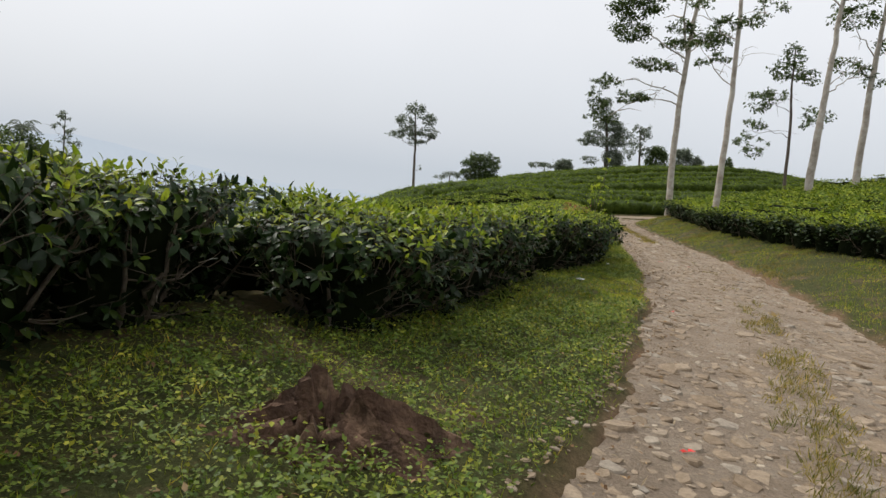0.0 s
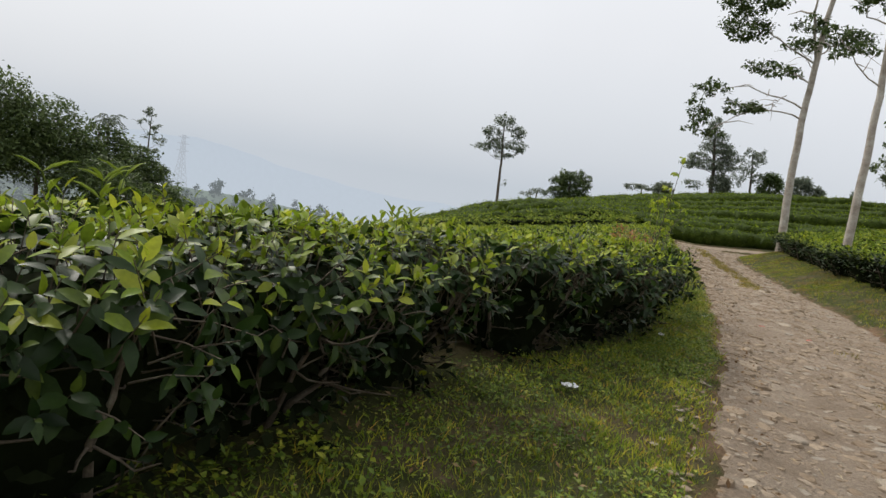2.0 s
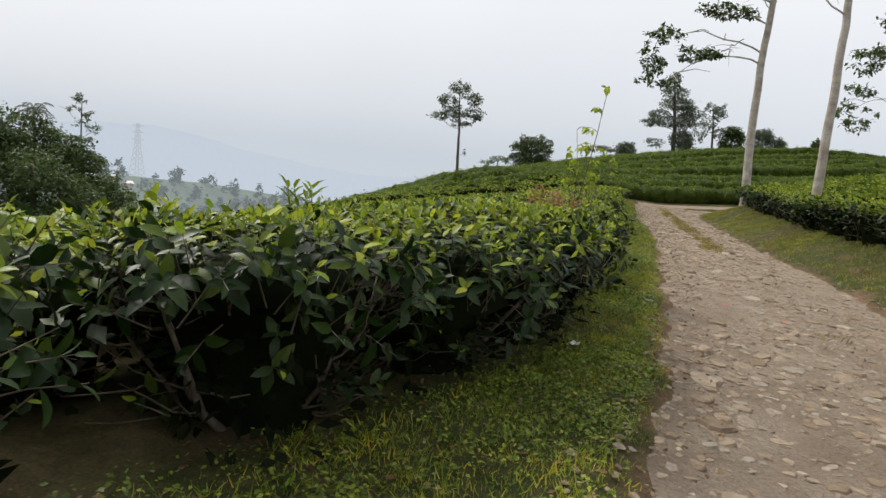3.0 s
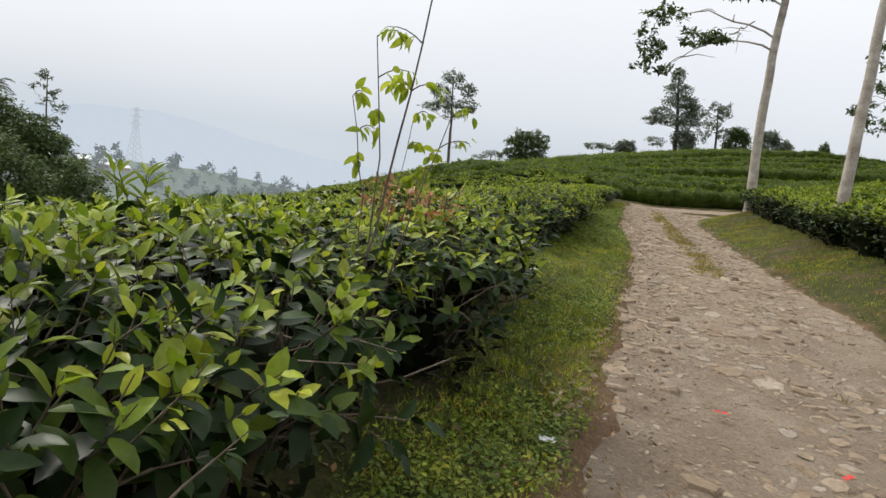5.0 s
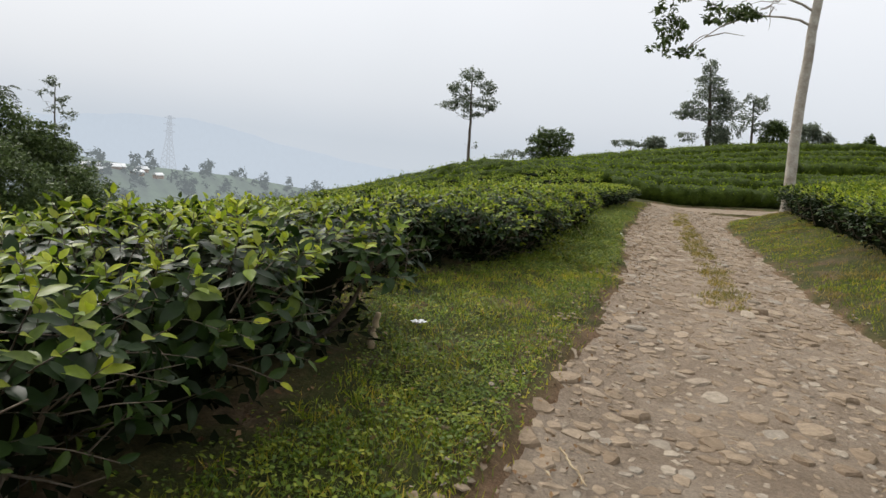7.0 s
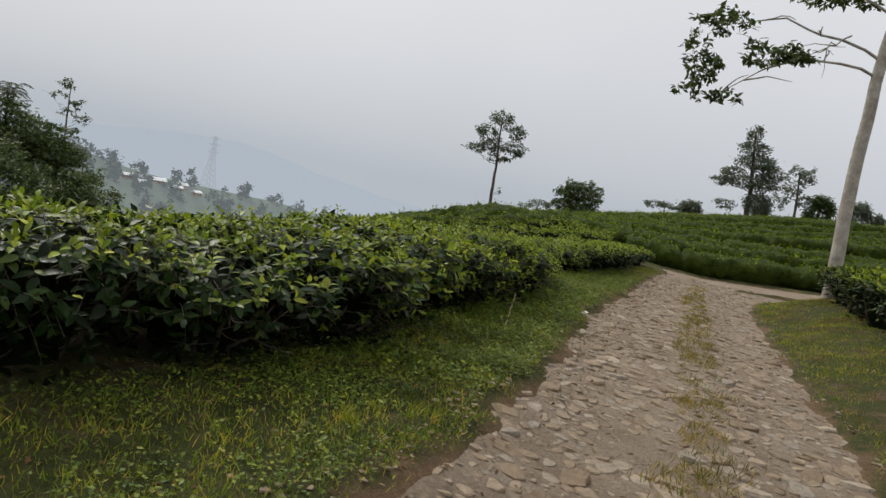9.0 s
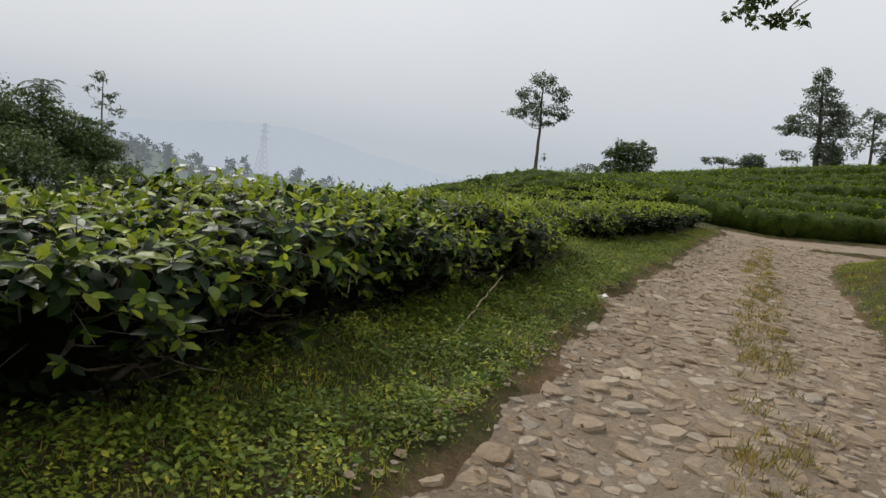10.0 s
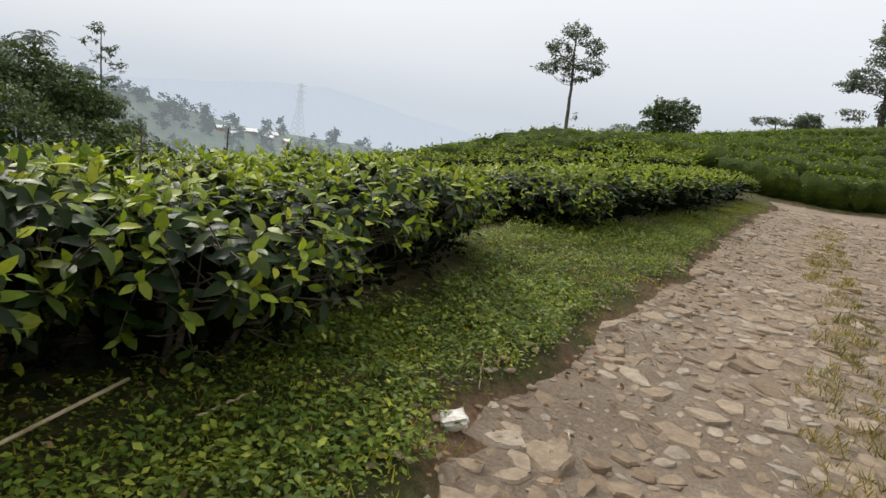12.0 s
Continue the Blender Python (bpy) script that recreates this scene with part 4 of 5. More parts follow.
tree("round_tree", "low round dense tree on the crest of the hill", 57, [(2.9, 100, gz(2.9, 100) - 0.4), (2.9, 100, 2.6), (2.9, 100, 4.2)], 0.25, 0.1, [],
     [((2.2, 100, 4.6), (1.2, 1.2, 0.7), 0.8), ((3.6, 100, 5.0), (1.0, 1.1, 0.6), 0.7), ((4.8, 100, 4.4), (0.9, 1, 0.7), 0.7), ((3.0, 100, 3.7), (2.2, 1.8, 0.9), 1.2), ((1.2, 100, 3.5), (1.2, 1.2, 0.7), 0.9), ((4.6, 100, 3.2), (1.3, 1.2, 0.9), 1.0), ((2.8, 100, 2.3), (2.3, 1.8, 0.8), 1.2), ((0.6, 100, 2.2), (0.8, 1, 0.6), 0.8), ((5.2, 100, 2.0), (0.7, 0.9, 0.5), 0.8), ((2.4, 100, 1.3), (1.7, 1.5, 0.7), 1.1), ((-0.2, 100, 1.5), (0.8, 0.8, 0.4), 0.7)], 0.274, 312, M_DARKBARK, M_CROWN)
tree("shrub", "straggling pale shrub on the crest of the hill", 58, [(-1.6, 99, gz(-1.6, 99) - 0.3), (-1.5, 99, 1.2), (-1.3, 99, 1.9)], 0.1, 0.04, [],
     [((-1.2, 99, 1.6), (1.5, 1, 0.5), 0.8), ((-3.0, 99, 0.9), (1.0, 1, 0.4), 0.7)], 0.259, 312, M_DARKBARK, M_HAZECROWN)
tree("layered_tree", "broad layered tree, greyed with painted haze, behind the hill crest", 59, [(22.8, 105, gz(22.8, 105) - 0.4), (22.6, 105, 8), (22.0, 105, 12), (21.6, 105, 15.2)], 0.35, 0.08,
     [((22.6, 105, 8), (19, 105, 9), (0, 0, 0), 0.1), ((22.5, 105, 9), (25.5, 105, 10), (0, 0, 0), 0.1), ((22.2, 105, 11), (20, 105, 11.8), (0, 0, 0), 0.08)],
     [((21.6, 105, 14.9), (0.9, 1, 1.1), 1), ((21.9, 105, 13.2), (1.7, 1.5, 0.8), 1), ((22.4, 105, 11.6), (2.4, 2, 0.9), 1), ((20.2, 105, 10.2), (1.5, 1.4, 0.6), 1), ((24.6, 105, 10.6), (1.7, 1.5, 0.8), 1), ((22.3, 105, 9.2), (3.4, 2.2, 0.8), 1), ((19.0, 105, 8.8), (1.2, 1.1, 0.5), 1), ((23.5, 105, 6.8), (1.6, 1.5, 1.3), 1.3), ((20.2, 105, 6.2), (1.2, 1.2, 0.6), 0.8)], 0.26, 400, M_DARKBARK, M_HAZECROWN)
tree("slender_tree", "slender tree greyed with painted haze behind the hill crest", 60, [(29.4, 110, gz(29.4, 110) - 0.4), (29, 110, 9), (28.6, 110, 12)], 0.2, 0.05, [],
     [((28.4, 110, 12.0), (0.9, 0.9, 0.8), 0.9), ((29.6, 110, 11.4), (0.9, 1, 1.3), 1), ((28.2, 110, 9.8), (1.3, 1.2, 1.0), 0.7), ((27.2, 110, 8.0), (1.2, 1.1, 1.0), 0.6), ((29.6, 110, 8.6), (1.1, 1.1, 0.9), 0.6)], 0.302, 240, M_DARKBARK, M_HAZECROWN)
for sx, top, w, seed, leaf in ((31.9, 9.5, 1.7, 61, M_CROWN), (36.1, 9.7, 1.4, 62, M_HAZECROWN), (38.4, 8.6, 1.1, 63, M_HAZECROWN), (43.6, 8.9, 0.7, 64, M_CROWN), (16.8, 6.0, 1.4, 65, M_HAZECROWN), (25.4, 7.4, 1.2, 66, M_HAZECROWN)):
    b = gz(sx, 110)
    tree("hill_tree", "small rounded tree behind the crest of the hill", seed, [(sx, 110, b - 0.4), (sx, 110, (b + top) / 2), (sx, 110, top - 0.4)], 0.14, 0.05, [],
         [((sx, 110, top - 0.8), (w * 0.8, w, 0.9), 1.3), ((sx, 110, (top + b) / 2), (w, w, (top - b) * 0.45), 1.3), ((sx + 0.6 * w, 110, top - 1.4), (0.5 * w, w, 0.7), 1.0)], 0.288, 312, M_DARKBARK, leaf)
tree("umbrella_shrub", "low flat-topped shrub on the crest of the hill", 67, [(13.8, 110, gz(13.8, 110) - 0.4), (13.8, 110, 4.0), (13.7, 110, 4.6)], 0.12, 0.05, [((13.8, 110, 3.9), (11.8, 110, 4.6), (0, 0, 0), 0.05), ((13.8, 110, 3.9), (15.6, 110, 4.6), (0, 0, 0), 0.05)],
     [((13.8, 110, 4.8), (2.2, 1.5, 0.35), 1.3), ((12.0, 110, 4.5), (0.9, 1, 0.3), 1.2)], 0.288, 312, M_DARKBARK, M_HAZECROWN)
for lx, ly, top, w, seed in ((-47, 53, 5.0, 5.0, 71), (-45, 58, 3.2, 4.2, 72), (-43, 63, 1.6, 3.4, 73), (-42, 66.5, 0.2, 2.8, 74), (-41.5, 69, -1.8, 2.6, 75), (-41, 72, -4.2, 2.4, 76), (-38, 58, -1.5, 4.0, 77), (-37, 65, -3.6, 3.2, 78), (-52, 47, 6.0, 5.0, 79)):
    b = gz(lx, ly)
    tree("valley_tree", "dense dark leafy tree at the edge of the valley", seed, [(lx, ly, b - 0.5), (lx, ly, (b + top) / 2), (lx, ly, top - 1)], 0.3, 0.1, [],
         [((lx, ly, top - w * 0.45), (w * 0.75, w * 0.8, w * 0.45), 1.2), ((lx - w * 0.4, ly - w * 0.4, top - w * 0.9), (w * 0.7, w * 0.7, w * 0.5), 1.2), ((lx + w * 0.45, ly + w * 0.4, top - w * 1.0), (w * 0.7, w * 0.7, w * 0.5), 1.2), ((lx, ly, top - w * 1.4), (w, w, w * 0.5), 1.1)], 0.30, 130, M_DARKBARK, M_CROWN)
tree("valley_tree", "thin airy tree standing above the dark thicket", 80, [(-42.4, 70, gz(-42.4, 70) - 0.4), (-42.4, 70, -3), (-42.2, 69.6, 1.5), (-42, 69.4, 3.6)], 0.12, 0.03,
     [((-42.2, 69.6, -0.5), (-41.4, 71.6, 0.8), (0, 0, 0), 0.04), ((-42.2, 69.6, 0.5), (-42.3, 67.9, 2.2), (0, 0, 0), 0.04)],
     [((-42, 69.4, 3.5), (0.7, 1.0, 0.45), 0.9), ((-42, 68.4, 2.4), (0.6, 0.7, 0.35), 0.8), ((-42, 70.7, 1.9), (0.6, 0.9, 0.5), 0.8), ((-42, 71.4, 0.5), (0.6, 0.8, 0.5), 0.8), ((-42, 70.4, -0.9), (0.7, 1.0, 0.5), 0.8), ((-42.2, 69.4, 0.9), (0.6, 0.7, 0.4), 0.6), ((-42, 71, -2.5), (0.9, 1.2, 0.7), 0.9)], 0.24, 420, M_DARKBARK, M_HAZECROWN)


tree("roadside_tree", "leafy low tree overhanging the tea bushes", 82, [(-3.6, 1.2, gz(-3.6, 1.2) - 0.3), (-3.5, 1.3, 1.6), (-3.2, 1.5, 3.0), (-3.0, 1.6, 4.4)], 0.10, 0.04,
     [((-3.4, 1.4, 2.2), (-1.75, 3.3, 2.15), (0, 0, 0.25), 0.03), ((-3.2, 1.5, 2.8), (-1.8, 1.4, 3.6), (0, 0, 0.1), 0.03), ((-3.2, 1.5, 3.0), (-4.6, 2.4, 3.9), (0, 0, 0.1), 0.03)],
     [((-1.72, 3.45, 1.98), (0.16, 0.2, 0.16), 9), ((-2.1, 2.6, 2.75), (0.6, 0.5, 0.25), 3), ((-2.1, 1.2, 3.6), (0.8, 0.8, 0.35), 3), ((-3.2, 1.7, 4.3), (1.2, 1.2, 0.6), 2.5), ((-4.5, 2.2, 3.9), (0.9, 0.9, 0.4), 2.5),
      # Crown clumps out of view, added to shade the verge at the start.
      ((-2.6, -0.4, 3.2), (1.5, 1.2, 0.5), 3), ((-4.2, 0.2, 3.4), (1.3, 1.4, 0.6), 3), ((-1.6, -1.4, 3.6), (1.2, 1.1, 0.5), 3), ((-3.4, -1.6, 4.3), (1.5, 1.3, 0.7), 2.5)],
     0.10, 800, M_DARKBARK, M_CROWN)


def palm():
    r = np.random.default_rng(81)
    ob = new("palm")
    x, y, top = -43.0, 64.2, 1.3
    ob.location = (x, y, gz(x, y))
    h0 = top - gz(x, y)
    part("trunk", Heap().add(*tube(bent((0, 0, -0.3), (0, 0, h0), (0.2, 0, 0), 8, r), np.linspace(0.16, 0.1, 8), 8)).mesh("trunk", [M_DARKBARK]), ob)
    h = Heap()
    for k in range(11):
        a = k * 2 * np.pi / 11 + r.uniform(-0.2, 0.2)
        w = np.array([math.cos(a), math.sin(a), 0])
        p = bent((0, 0, h0), np.array([0, 0, h0 + r.uniform(-0.3, 1.3)]) + w * 1.5, (0, 0, 0.6), 10, r)
        h.add(*tube(p, np.linspace(0.03, 0.01, 10), 4))
        for s in (1, -1):
            side = np.cross(w, (0, 0, 1)) * s
            P = np.repeat(p[1:], 3, axis=0)
            U = side + w * 0.6 + np.array([0, 0, -0.35]) + r.normal(0, 0.1, P.shape)
            h.add(*leaves(P, U, np.array([0, 0, 1.0]) + 0 * P, 0.5, 0.06, LEAF2))
    part("fronds", h.mesh("fronds", [M_HAZECROWN]), ob, "feathery arching fronds")
    tagged(ob, "small feathery palm above the dark thicket", "palm")


palm()


# ---- distance ----
def far_hillside():
    r = np.random.default_rng(91)
    xs = np.linspace(-420, 40, 90)
    ridge_y = np.interp(xs, [-420, -300, -250, -200, 40], [150, 250, 350, 520, 900])
    ridge_z = np.interp(xs, [-420, -330, -290, -250, -215, -190, -150, 40], [26, 6, -10, -27, -37, -48, -62, -75])
    rows, n = [], 14
    for k in range(n):
        f = k / (n - 1)
        wob = 3 * wavy(xs, np.full_like(xs, f * 90), 0.08)
        rows.append(np.stack([xs + f * 130, ridge_y - f * 90, ridge_z - f * 75 + wob * (0.3 + f)], -1))
    back = np.stack([xs - 60, ridge_y + 80, ridge_z - 60], -1)
    V = np.concatenate([back] + rows)
    m = len(xs)
    i, j = np.meshgrid(np.arange(n), np.arange(m - 1), indexing="ij")
    F = np.stack([i * m + j, (i + 1) * m + j, (i + 1) * m + j + 1, i * m + j + 1], -1).reshape(-1, 4)
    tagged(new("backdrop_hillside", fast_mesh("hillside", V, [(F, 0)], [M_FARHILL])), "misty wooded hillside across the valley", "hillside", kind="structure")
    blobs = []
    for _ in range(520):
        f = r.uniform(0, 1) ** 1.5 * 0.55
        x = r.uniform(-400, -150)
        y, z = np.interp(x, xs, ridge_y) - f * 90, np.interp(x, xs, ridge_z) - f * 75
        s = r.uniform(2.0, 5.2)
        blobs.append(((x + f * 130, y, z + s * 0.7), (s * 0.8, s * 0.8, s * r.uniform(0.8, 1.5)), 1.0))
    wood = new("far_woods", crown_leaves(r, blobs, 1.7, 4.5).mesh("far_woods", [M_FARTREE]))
    tagged(wood, "misty woods on the far hillside", "woods", kind="stuff")


far_hillside()


def mountain():
    xs = np.linspace(-1500, 800, 150)
    # The low right end stands in for a mist bank over the ground's edge.
    top = np.interp(xs, [-1500, -1000, -800, -680, -600, -520, -440, -380, -298, -235, 800], [-34, -26, -9, 2, 4, -4, -18, -28, -36, -39, -42])
    top = top + 3 * wavy(xs, xs * 0, 0.02)
    V = np.concatenate([np.stack([xs, np.full_like(xs, 1000), top - 220], -1), np.stack([xs, np.full_like(xs, 980), top], -1), np.stack([xs, np.full_like(xs, 1200), top - 120], -1)])
    m = len(xs)
    i, j = np.meshgrid(np.arange(2), np.arange(m - 1), indexing="ij")
    F = np.stack([i * m + j, i * m + j + 1, (i + 1) * m + j + 1, (i + 1) * m + j], -1).reshape(-1, 4)
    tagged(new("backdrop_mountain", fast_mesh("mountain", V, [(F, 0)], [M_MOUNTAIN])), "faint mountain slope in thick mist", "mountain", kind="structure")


mountain()


def box_mesh(name, size, mats, bevel=0.0, jag=0.0, seed=0):
    bm = bmesh.new()
    bmesh.ops.create_cube(bm, size=1)
    bmesh.ops.scale(bm, vec=size, verts=bm.verts)
    if bevel:
        bmesh.ops.bevel(bm, geom=bm.edges[:], offset=bevel, segments=2, affect="EDGES")
    if jag:
        rr = random.Random(seed)
        for v in bm.verts:
            v.co += Vector((rr.uniform(-jag, jag), rr.uniform(-jag, jag), rr.uniform(-jag, jag)))
    me = bpy.data.meshes.new(name)
    bm.to_mesh(me)
    bm.free()
    for m in mats:
        me.materials.append(m)
    return me


def far_house(x, y, z, w, d, h, turn):
    ob = new("house")
    ob.matrix_basis = pose(x, y, z, 0, 0, turn)
    wall = part("wall", box_mesh("wall", (w, d, h), [M_HOUSEWALL], 0.1), ob)
    wall.location = (0, 0, h / 2)
    V = np.array([(-w * .55, -d * .6, h), (w * .55, -d * .6, h), (w * .55, 0, h + d * .35), (-w * .55, 0, h + d * .35), (-w * .55, d * .6, h), (w * .55, d * .6, h),
                  (-w * .55, -d * .6, h - .25), (w * .55, -d * .6, h - .25), (-w * .55, d * .6, h - .25), (w * .55, d * .6, h - .25)])
    part("roof", fast_mesh("roof", V, [(np.array([(0, 1, 2, 3), (3, 2, 5, 4), (6, 7, 1, 0), (4, 5, 9, 8), (7, 6, 8, 9)]), 0), (np.array([(0, 3, 4), (2, 1, 5)]), 0)], [M_ROOF], False), ob, "white metal roof")
    tagged(ob, "small village house with a white roof on the far hillside", "house", "houses of the far village")


for dx, dy, dz, w, d in ((0, -4, 0.5, 15, 8), (-4, -14, 1.5, 9, 7), (5, 9, -1.5, 12, 7), (-2, -24, 3.0, 8, 6), (9, 0, -4.0, 10, 7), (2, -18, -2.0, 8, 6), (14, 10, -6.5, 8, 6)):
    far_house(-246 + 1.2 * dx, 354 + 1.1 * dy, -31.5 + 0.5 * dz, w * 0.62, d * 0.62, 2.2, 60 + dx)


def pylon():
    ob = new("pylon")
    base_z, H = -36.0, 39.0
    ob.location = (-250, 406, base_z)
    h = Heap()
    lv = np.linspace(0, H, 12)
    half = np.interp(lv, [0, H * 0.6, H], [4.2, 1.4, 0.7])
    cs = [(1, 1), (-1, 1), (-1, -1), (1, -1)]
    for k in range(4):
        (a, b), (c, d) = cs[k], cs[(k + 1) % 4]
        h.add(*tube([(a * w, b * w, z) for w, z in zip(half, lv)], np.full(12, 0.22), 4))
        for q in range(11):
            h.add(*tube([(a * half[q], b * half[q], lv[q]), (c * half[q + 1], d * half[q + 1], lv[q + 1])], [0.12, 0.12], 4))
            h.add(*tube([(c * half[q], d * half[q], lv[q]), (a * half[q + 1], b * half[q + 1], lv[q + 1])], [0.12, 0.12], 4))
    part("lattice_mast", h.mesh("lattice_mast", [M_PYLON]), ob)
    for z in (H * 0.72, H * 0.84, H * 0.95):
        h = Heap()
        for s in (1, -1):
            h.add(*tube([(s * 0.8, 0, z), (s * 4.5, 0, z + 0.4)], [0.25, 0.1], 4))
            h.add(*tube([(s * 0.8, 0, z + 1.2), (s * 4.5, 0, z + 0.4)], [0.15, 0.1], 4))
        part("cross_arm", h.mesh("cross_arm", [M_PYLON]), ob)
    tagged(ob, "steel lattice pylon, faint in the mist of the valley", "pylon")


pylon()


# ---- small plants and things ----
def sapling():
    r = np.random.default_rng(101)
    ob = new("sapling")
    bx, by = 3.42, 15.0
    bz = gz(bx, by)
    ob.location = (bx, by, bz)
    tops = [(0.10, -0.05, 2.10, 0.008), (-0.14, 0.0, 1.72, 0.006), (-0.21, -0.02, 1.47, 0.005), (0.20, 0.03, 1.44, 0.006), (0.02, 0.15, 1.42, 0.004), (0.12, 0.05, 1.25, 0.004)]
    lv = Heap()
    for k, (x, y, z, rr) in enumerate(tops):
        h = Heap()
        p = bent((r.normal(-0.25, 0.02), r.normal(0.05, 0.02), -0.05), (x, y, z), (-0.25 * x + 0.06, -0.3 * y, 0), 12, r, 0.005)
        h.add(*tube(p, np.linspace(rr, rr * 0.35, 12), 6))
        for q in range(3 + (k == 0) * 3):
            s = p[-1 - q] if q < 4 else p[8]
            a = r.uniform(0, 2 * np.pi)
            w = np.array([math.cos(a), math.sin(a), 0.25])
            e = s + w * r.uniform(0.07, 0.15)
            st = bent(s, e, (0, 0, 0.02), 5, r)
            h.add(*tube(st, np.linspace(0.003, 0.0015, 5), 4))
            n = 7
            P = st[r.integers(1, 5, n)] + r.normal(0, 0.008, (n, 3))
            U = r.normal(0, 0.45, (n, 3)) + w * 0.5 + np.array([0, 0, -0.75])
            lv.add(*leaves(P, U, w + np.array([0, 0, 0.6]) + r.normal(0, 0.3, (n, 3)), r.uniform(0.05, 0.085, n) if k < 3 else r.uniform(0.035, 0.06, n), 0.032, LEAF10))
        part("stem", h.mesh("stem", [M_DARKBARK]), ob)
    tagged(part("foliage", lv.mesh("foliage", [M_SAPLEAF]), ob, "hanging yellow-green leaves"), kind="stuff")
    tagged(ob, "many-stemmed sapling with drooping yellow-green leaves rising from the hedge", "sapling")


sapling()


def red_shoots(x, y, z, n, spread_r, seed, tall):
    r = np.random.default_rng(seed)
    ob = new("red_leaved_shoots")
    ob.location = (x, y, gz(x, y))
    base = z - gz(x, y)
    h, lv = Heap(), Heap()
    for _ in range(n):
        a, q = r.uniform(0, 2 * np.pi), spread_r * math.sqrt(r.uniform(0, 1))
        f = np.array([math.cos(a) * q, math.sin(a) * q, base - 0.45])
        e = f + np.array([r.normal(0, 0.05), r.normal(0, 0.05), 0.45 + r.uniform(0, tall)])
        p = bent(f, e, (0, 0, 0), 6, r, 0.006)
        h.add(*tube(p, np.linspace(0.005, 0.002, 6), 4))
        m = 8
        P = np.repeat(p[-3:], 3, axis=0)[:m]
        U = r.normal(0, 0.8, (m, 3)) + np.array([0, 0, 0.25])
        lv.add(*leaves(P, U, np.array([0, 0, 1.0]) + r.normal(0, 0.3, (m, 3)), r.uniform(0.040, 0.085, m), 0.032, LEAF10))
    tagged(part("twig_work", h.mesh("twig_work", [M_STEM]), ob), kind="stuff")
    tagged(part("foliage", lv.mesh("foliage", [M_RED]), ob, "reddish young leaves"), kind="stuff")
    tagged(ob, "reddish young shoots standing out of the tea hedge", "shoots")


red_shoots(3.20, 16.65, 0.95, 34, 0.36, 111, 0.13)


def stump():
    r = np.random.default_rng(121)
    ob = new("tree_stump")
    x, y = -0.05, 3.72
    ob.scale = (0.86, 0.86, 0.90)
    ob.location = (x, y, float(surface(x, y)) - 0.03)
    n, m = 64, 9
    th = np.arange(n) * 2 * np.pi / n
    V = []
    crag = r.uniform(0, 0.13, n) * (r.uniform(0, 1, n) > 0.35)
    for k in range(m):
        f = k / (m - 1)
        spike = 0.26 * np.exp(-((th - 2.1) / 0.7) ** 2) + 0.13 * np.exp(-((th - 0.5) / 0.5) ** 2) + 0.10 * np.exp(-((th - 5.6) / 0.4) ** 2) + crag
        rad = (0.34 + 0.09 * np.sin(th * 2 + 1) + 0.06 * np.sin(th * 7) + 0.4 * crag) * (1 - f) ** 0.9 + 0.13 + 0.03 * np.sin(th * 9)
        V.append(np.stack([np.cos(th) * rad * 1.25, np.sin(th) * rad, f * (0.10 + spike)], -1))
    V.append(np.stack([np.cos(th) * 0.05, np.sin(th) * 0.05, np.full(n, 0.06)], -1))
    V = np.concatenate(V) + r.normal(0, 0.011, (n * (m + 1), 3))
    i, j = np.meshgrid(np.arange(m), np.arange(n), indexing="ij")
    j2 = (j + 1) % n
    F = np.stack([i * n + j, i * n + j2, (i + 1) * n + j2, (i + 1) * n + j], -1).reshape(-1, 4)
    part("stump_wood", fast_mesh("stump_wood", V, [(F, 0)], [M_STUMP], False), ob, "dark splintered rotten wood")
    for a, ln in ((-2.6, 0.62), (0.1, 0.62), (2.9, 0.5), (-1.2, 0.35)):
        w = np.array([math.cos(a), math.sin(a), 0])
        p = bent(w * 0.2 + np.array([0, 0, 0.1]), w * ln + np.array([0, 0, -0.02]), (0, 0, 0.03), 9, r, 0.02)
        part("root", Heap().add(*tube(p, np.linspace(0.07, 0.02, 9), 8)).mesh("root", [M_STUMP]), ob)
    tagged(ob, "splintered rotten reddish-brown tree stump in the grass", "stump")


stump()


def stick(name, a, b, rad, label, wob=0.006):
    r = np.random.default_rng(int(abs(a[0] * 100)) + 3)
    pa, pb = np.array([a[0], a[1], float(surface(a[0], a[1])) + a[2]]), np.array([b[0], b[1], float(surface(b[0], b[1])) + b[2]])
    p = bent(pa, pb, (0, 0, 0), 14, r, wob)
    V, F = tube(p, np.linspace(rad, rad * 0.7, 14) * r.uniform(0.9, 1.12, 14), 8)
    h = Heap().add(V, F)
    for e in (0, 13):
        ring = np.arange(8) + e * 8
        h.f.append((ring[None, ::-1] if e == 0 else ring[None], 0))
    ob = new(name, h.mesh(name, [M_STICK]))
    return tagged(ob, label, "stick")


stick("pole", (5.60, 26.50, 0.04), (5.41, 28.66, 0.09), 0.009, "long pale bare pole lying along the foot of the hedge", 0.006)
stick("stick", (5.66, 28.72, 0.04), (5.74, 28.93, 0.07), 0.006, "short broken stick in the weeds")
stick("stub", (3.97, 19.30, -0.05), (4.02, 19.26, 0.24), 0.028, "short broken wooden stub at the end of the bush", 0.008)
stick("stick", (4.27, 15.7, 0.03), (4.33, 15.98, 0.02), 0.012, "short pale stick at the edge of the track")
stick("twig", (6.26, 30.1, 0.05), (6.36, 29.75, 0.03), 0.004, "thin dry twig at the grassy edge")
stick("twig", (5.2, 18.5, 0.02), (5.32, 18.2, 0.02), 0.006, "thin dark twig on the stones")


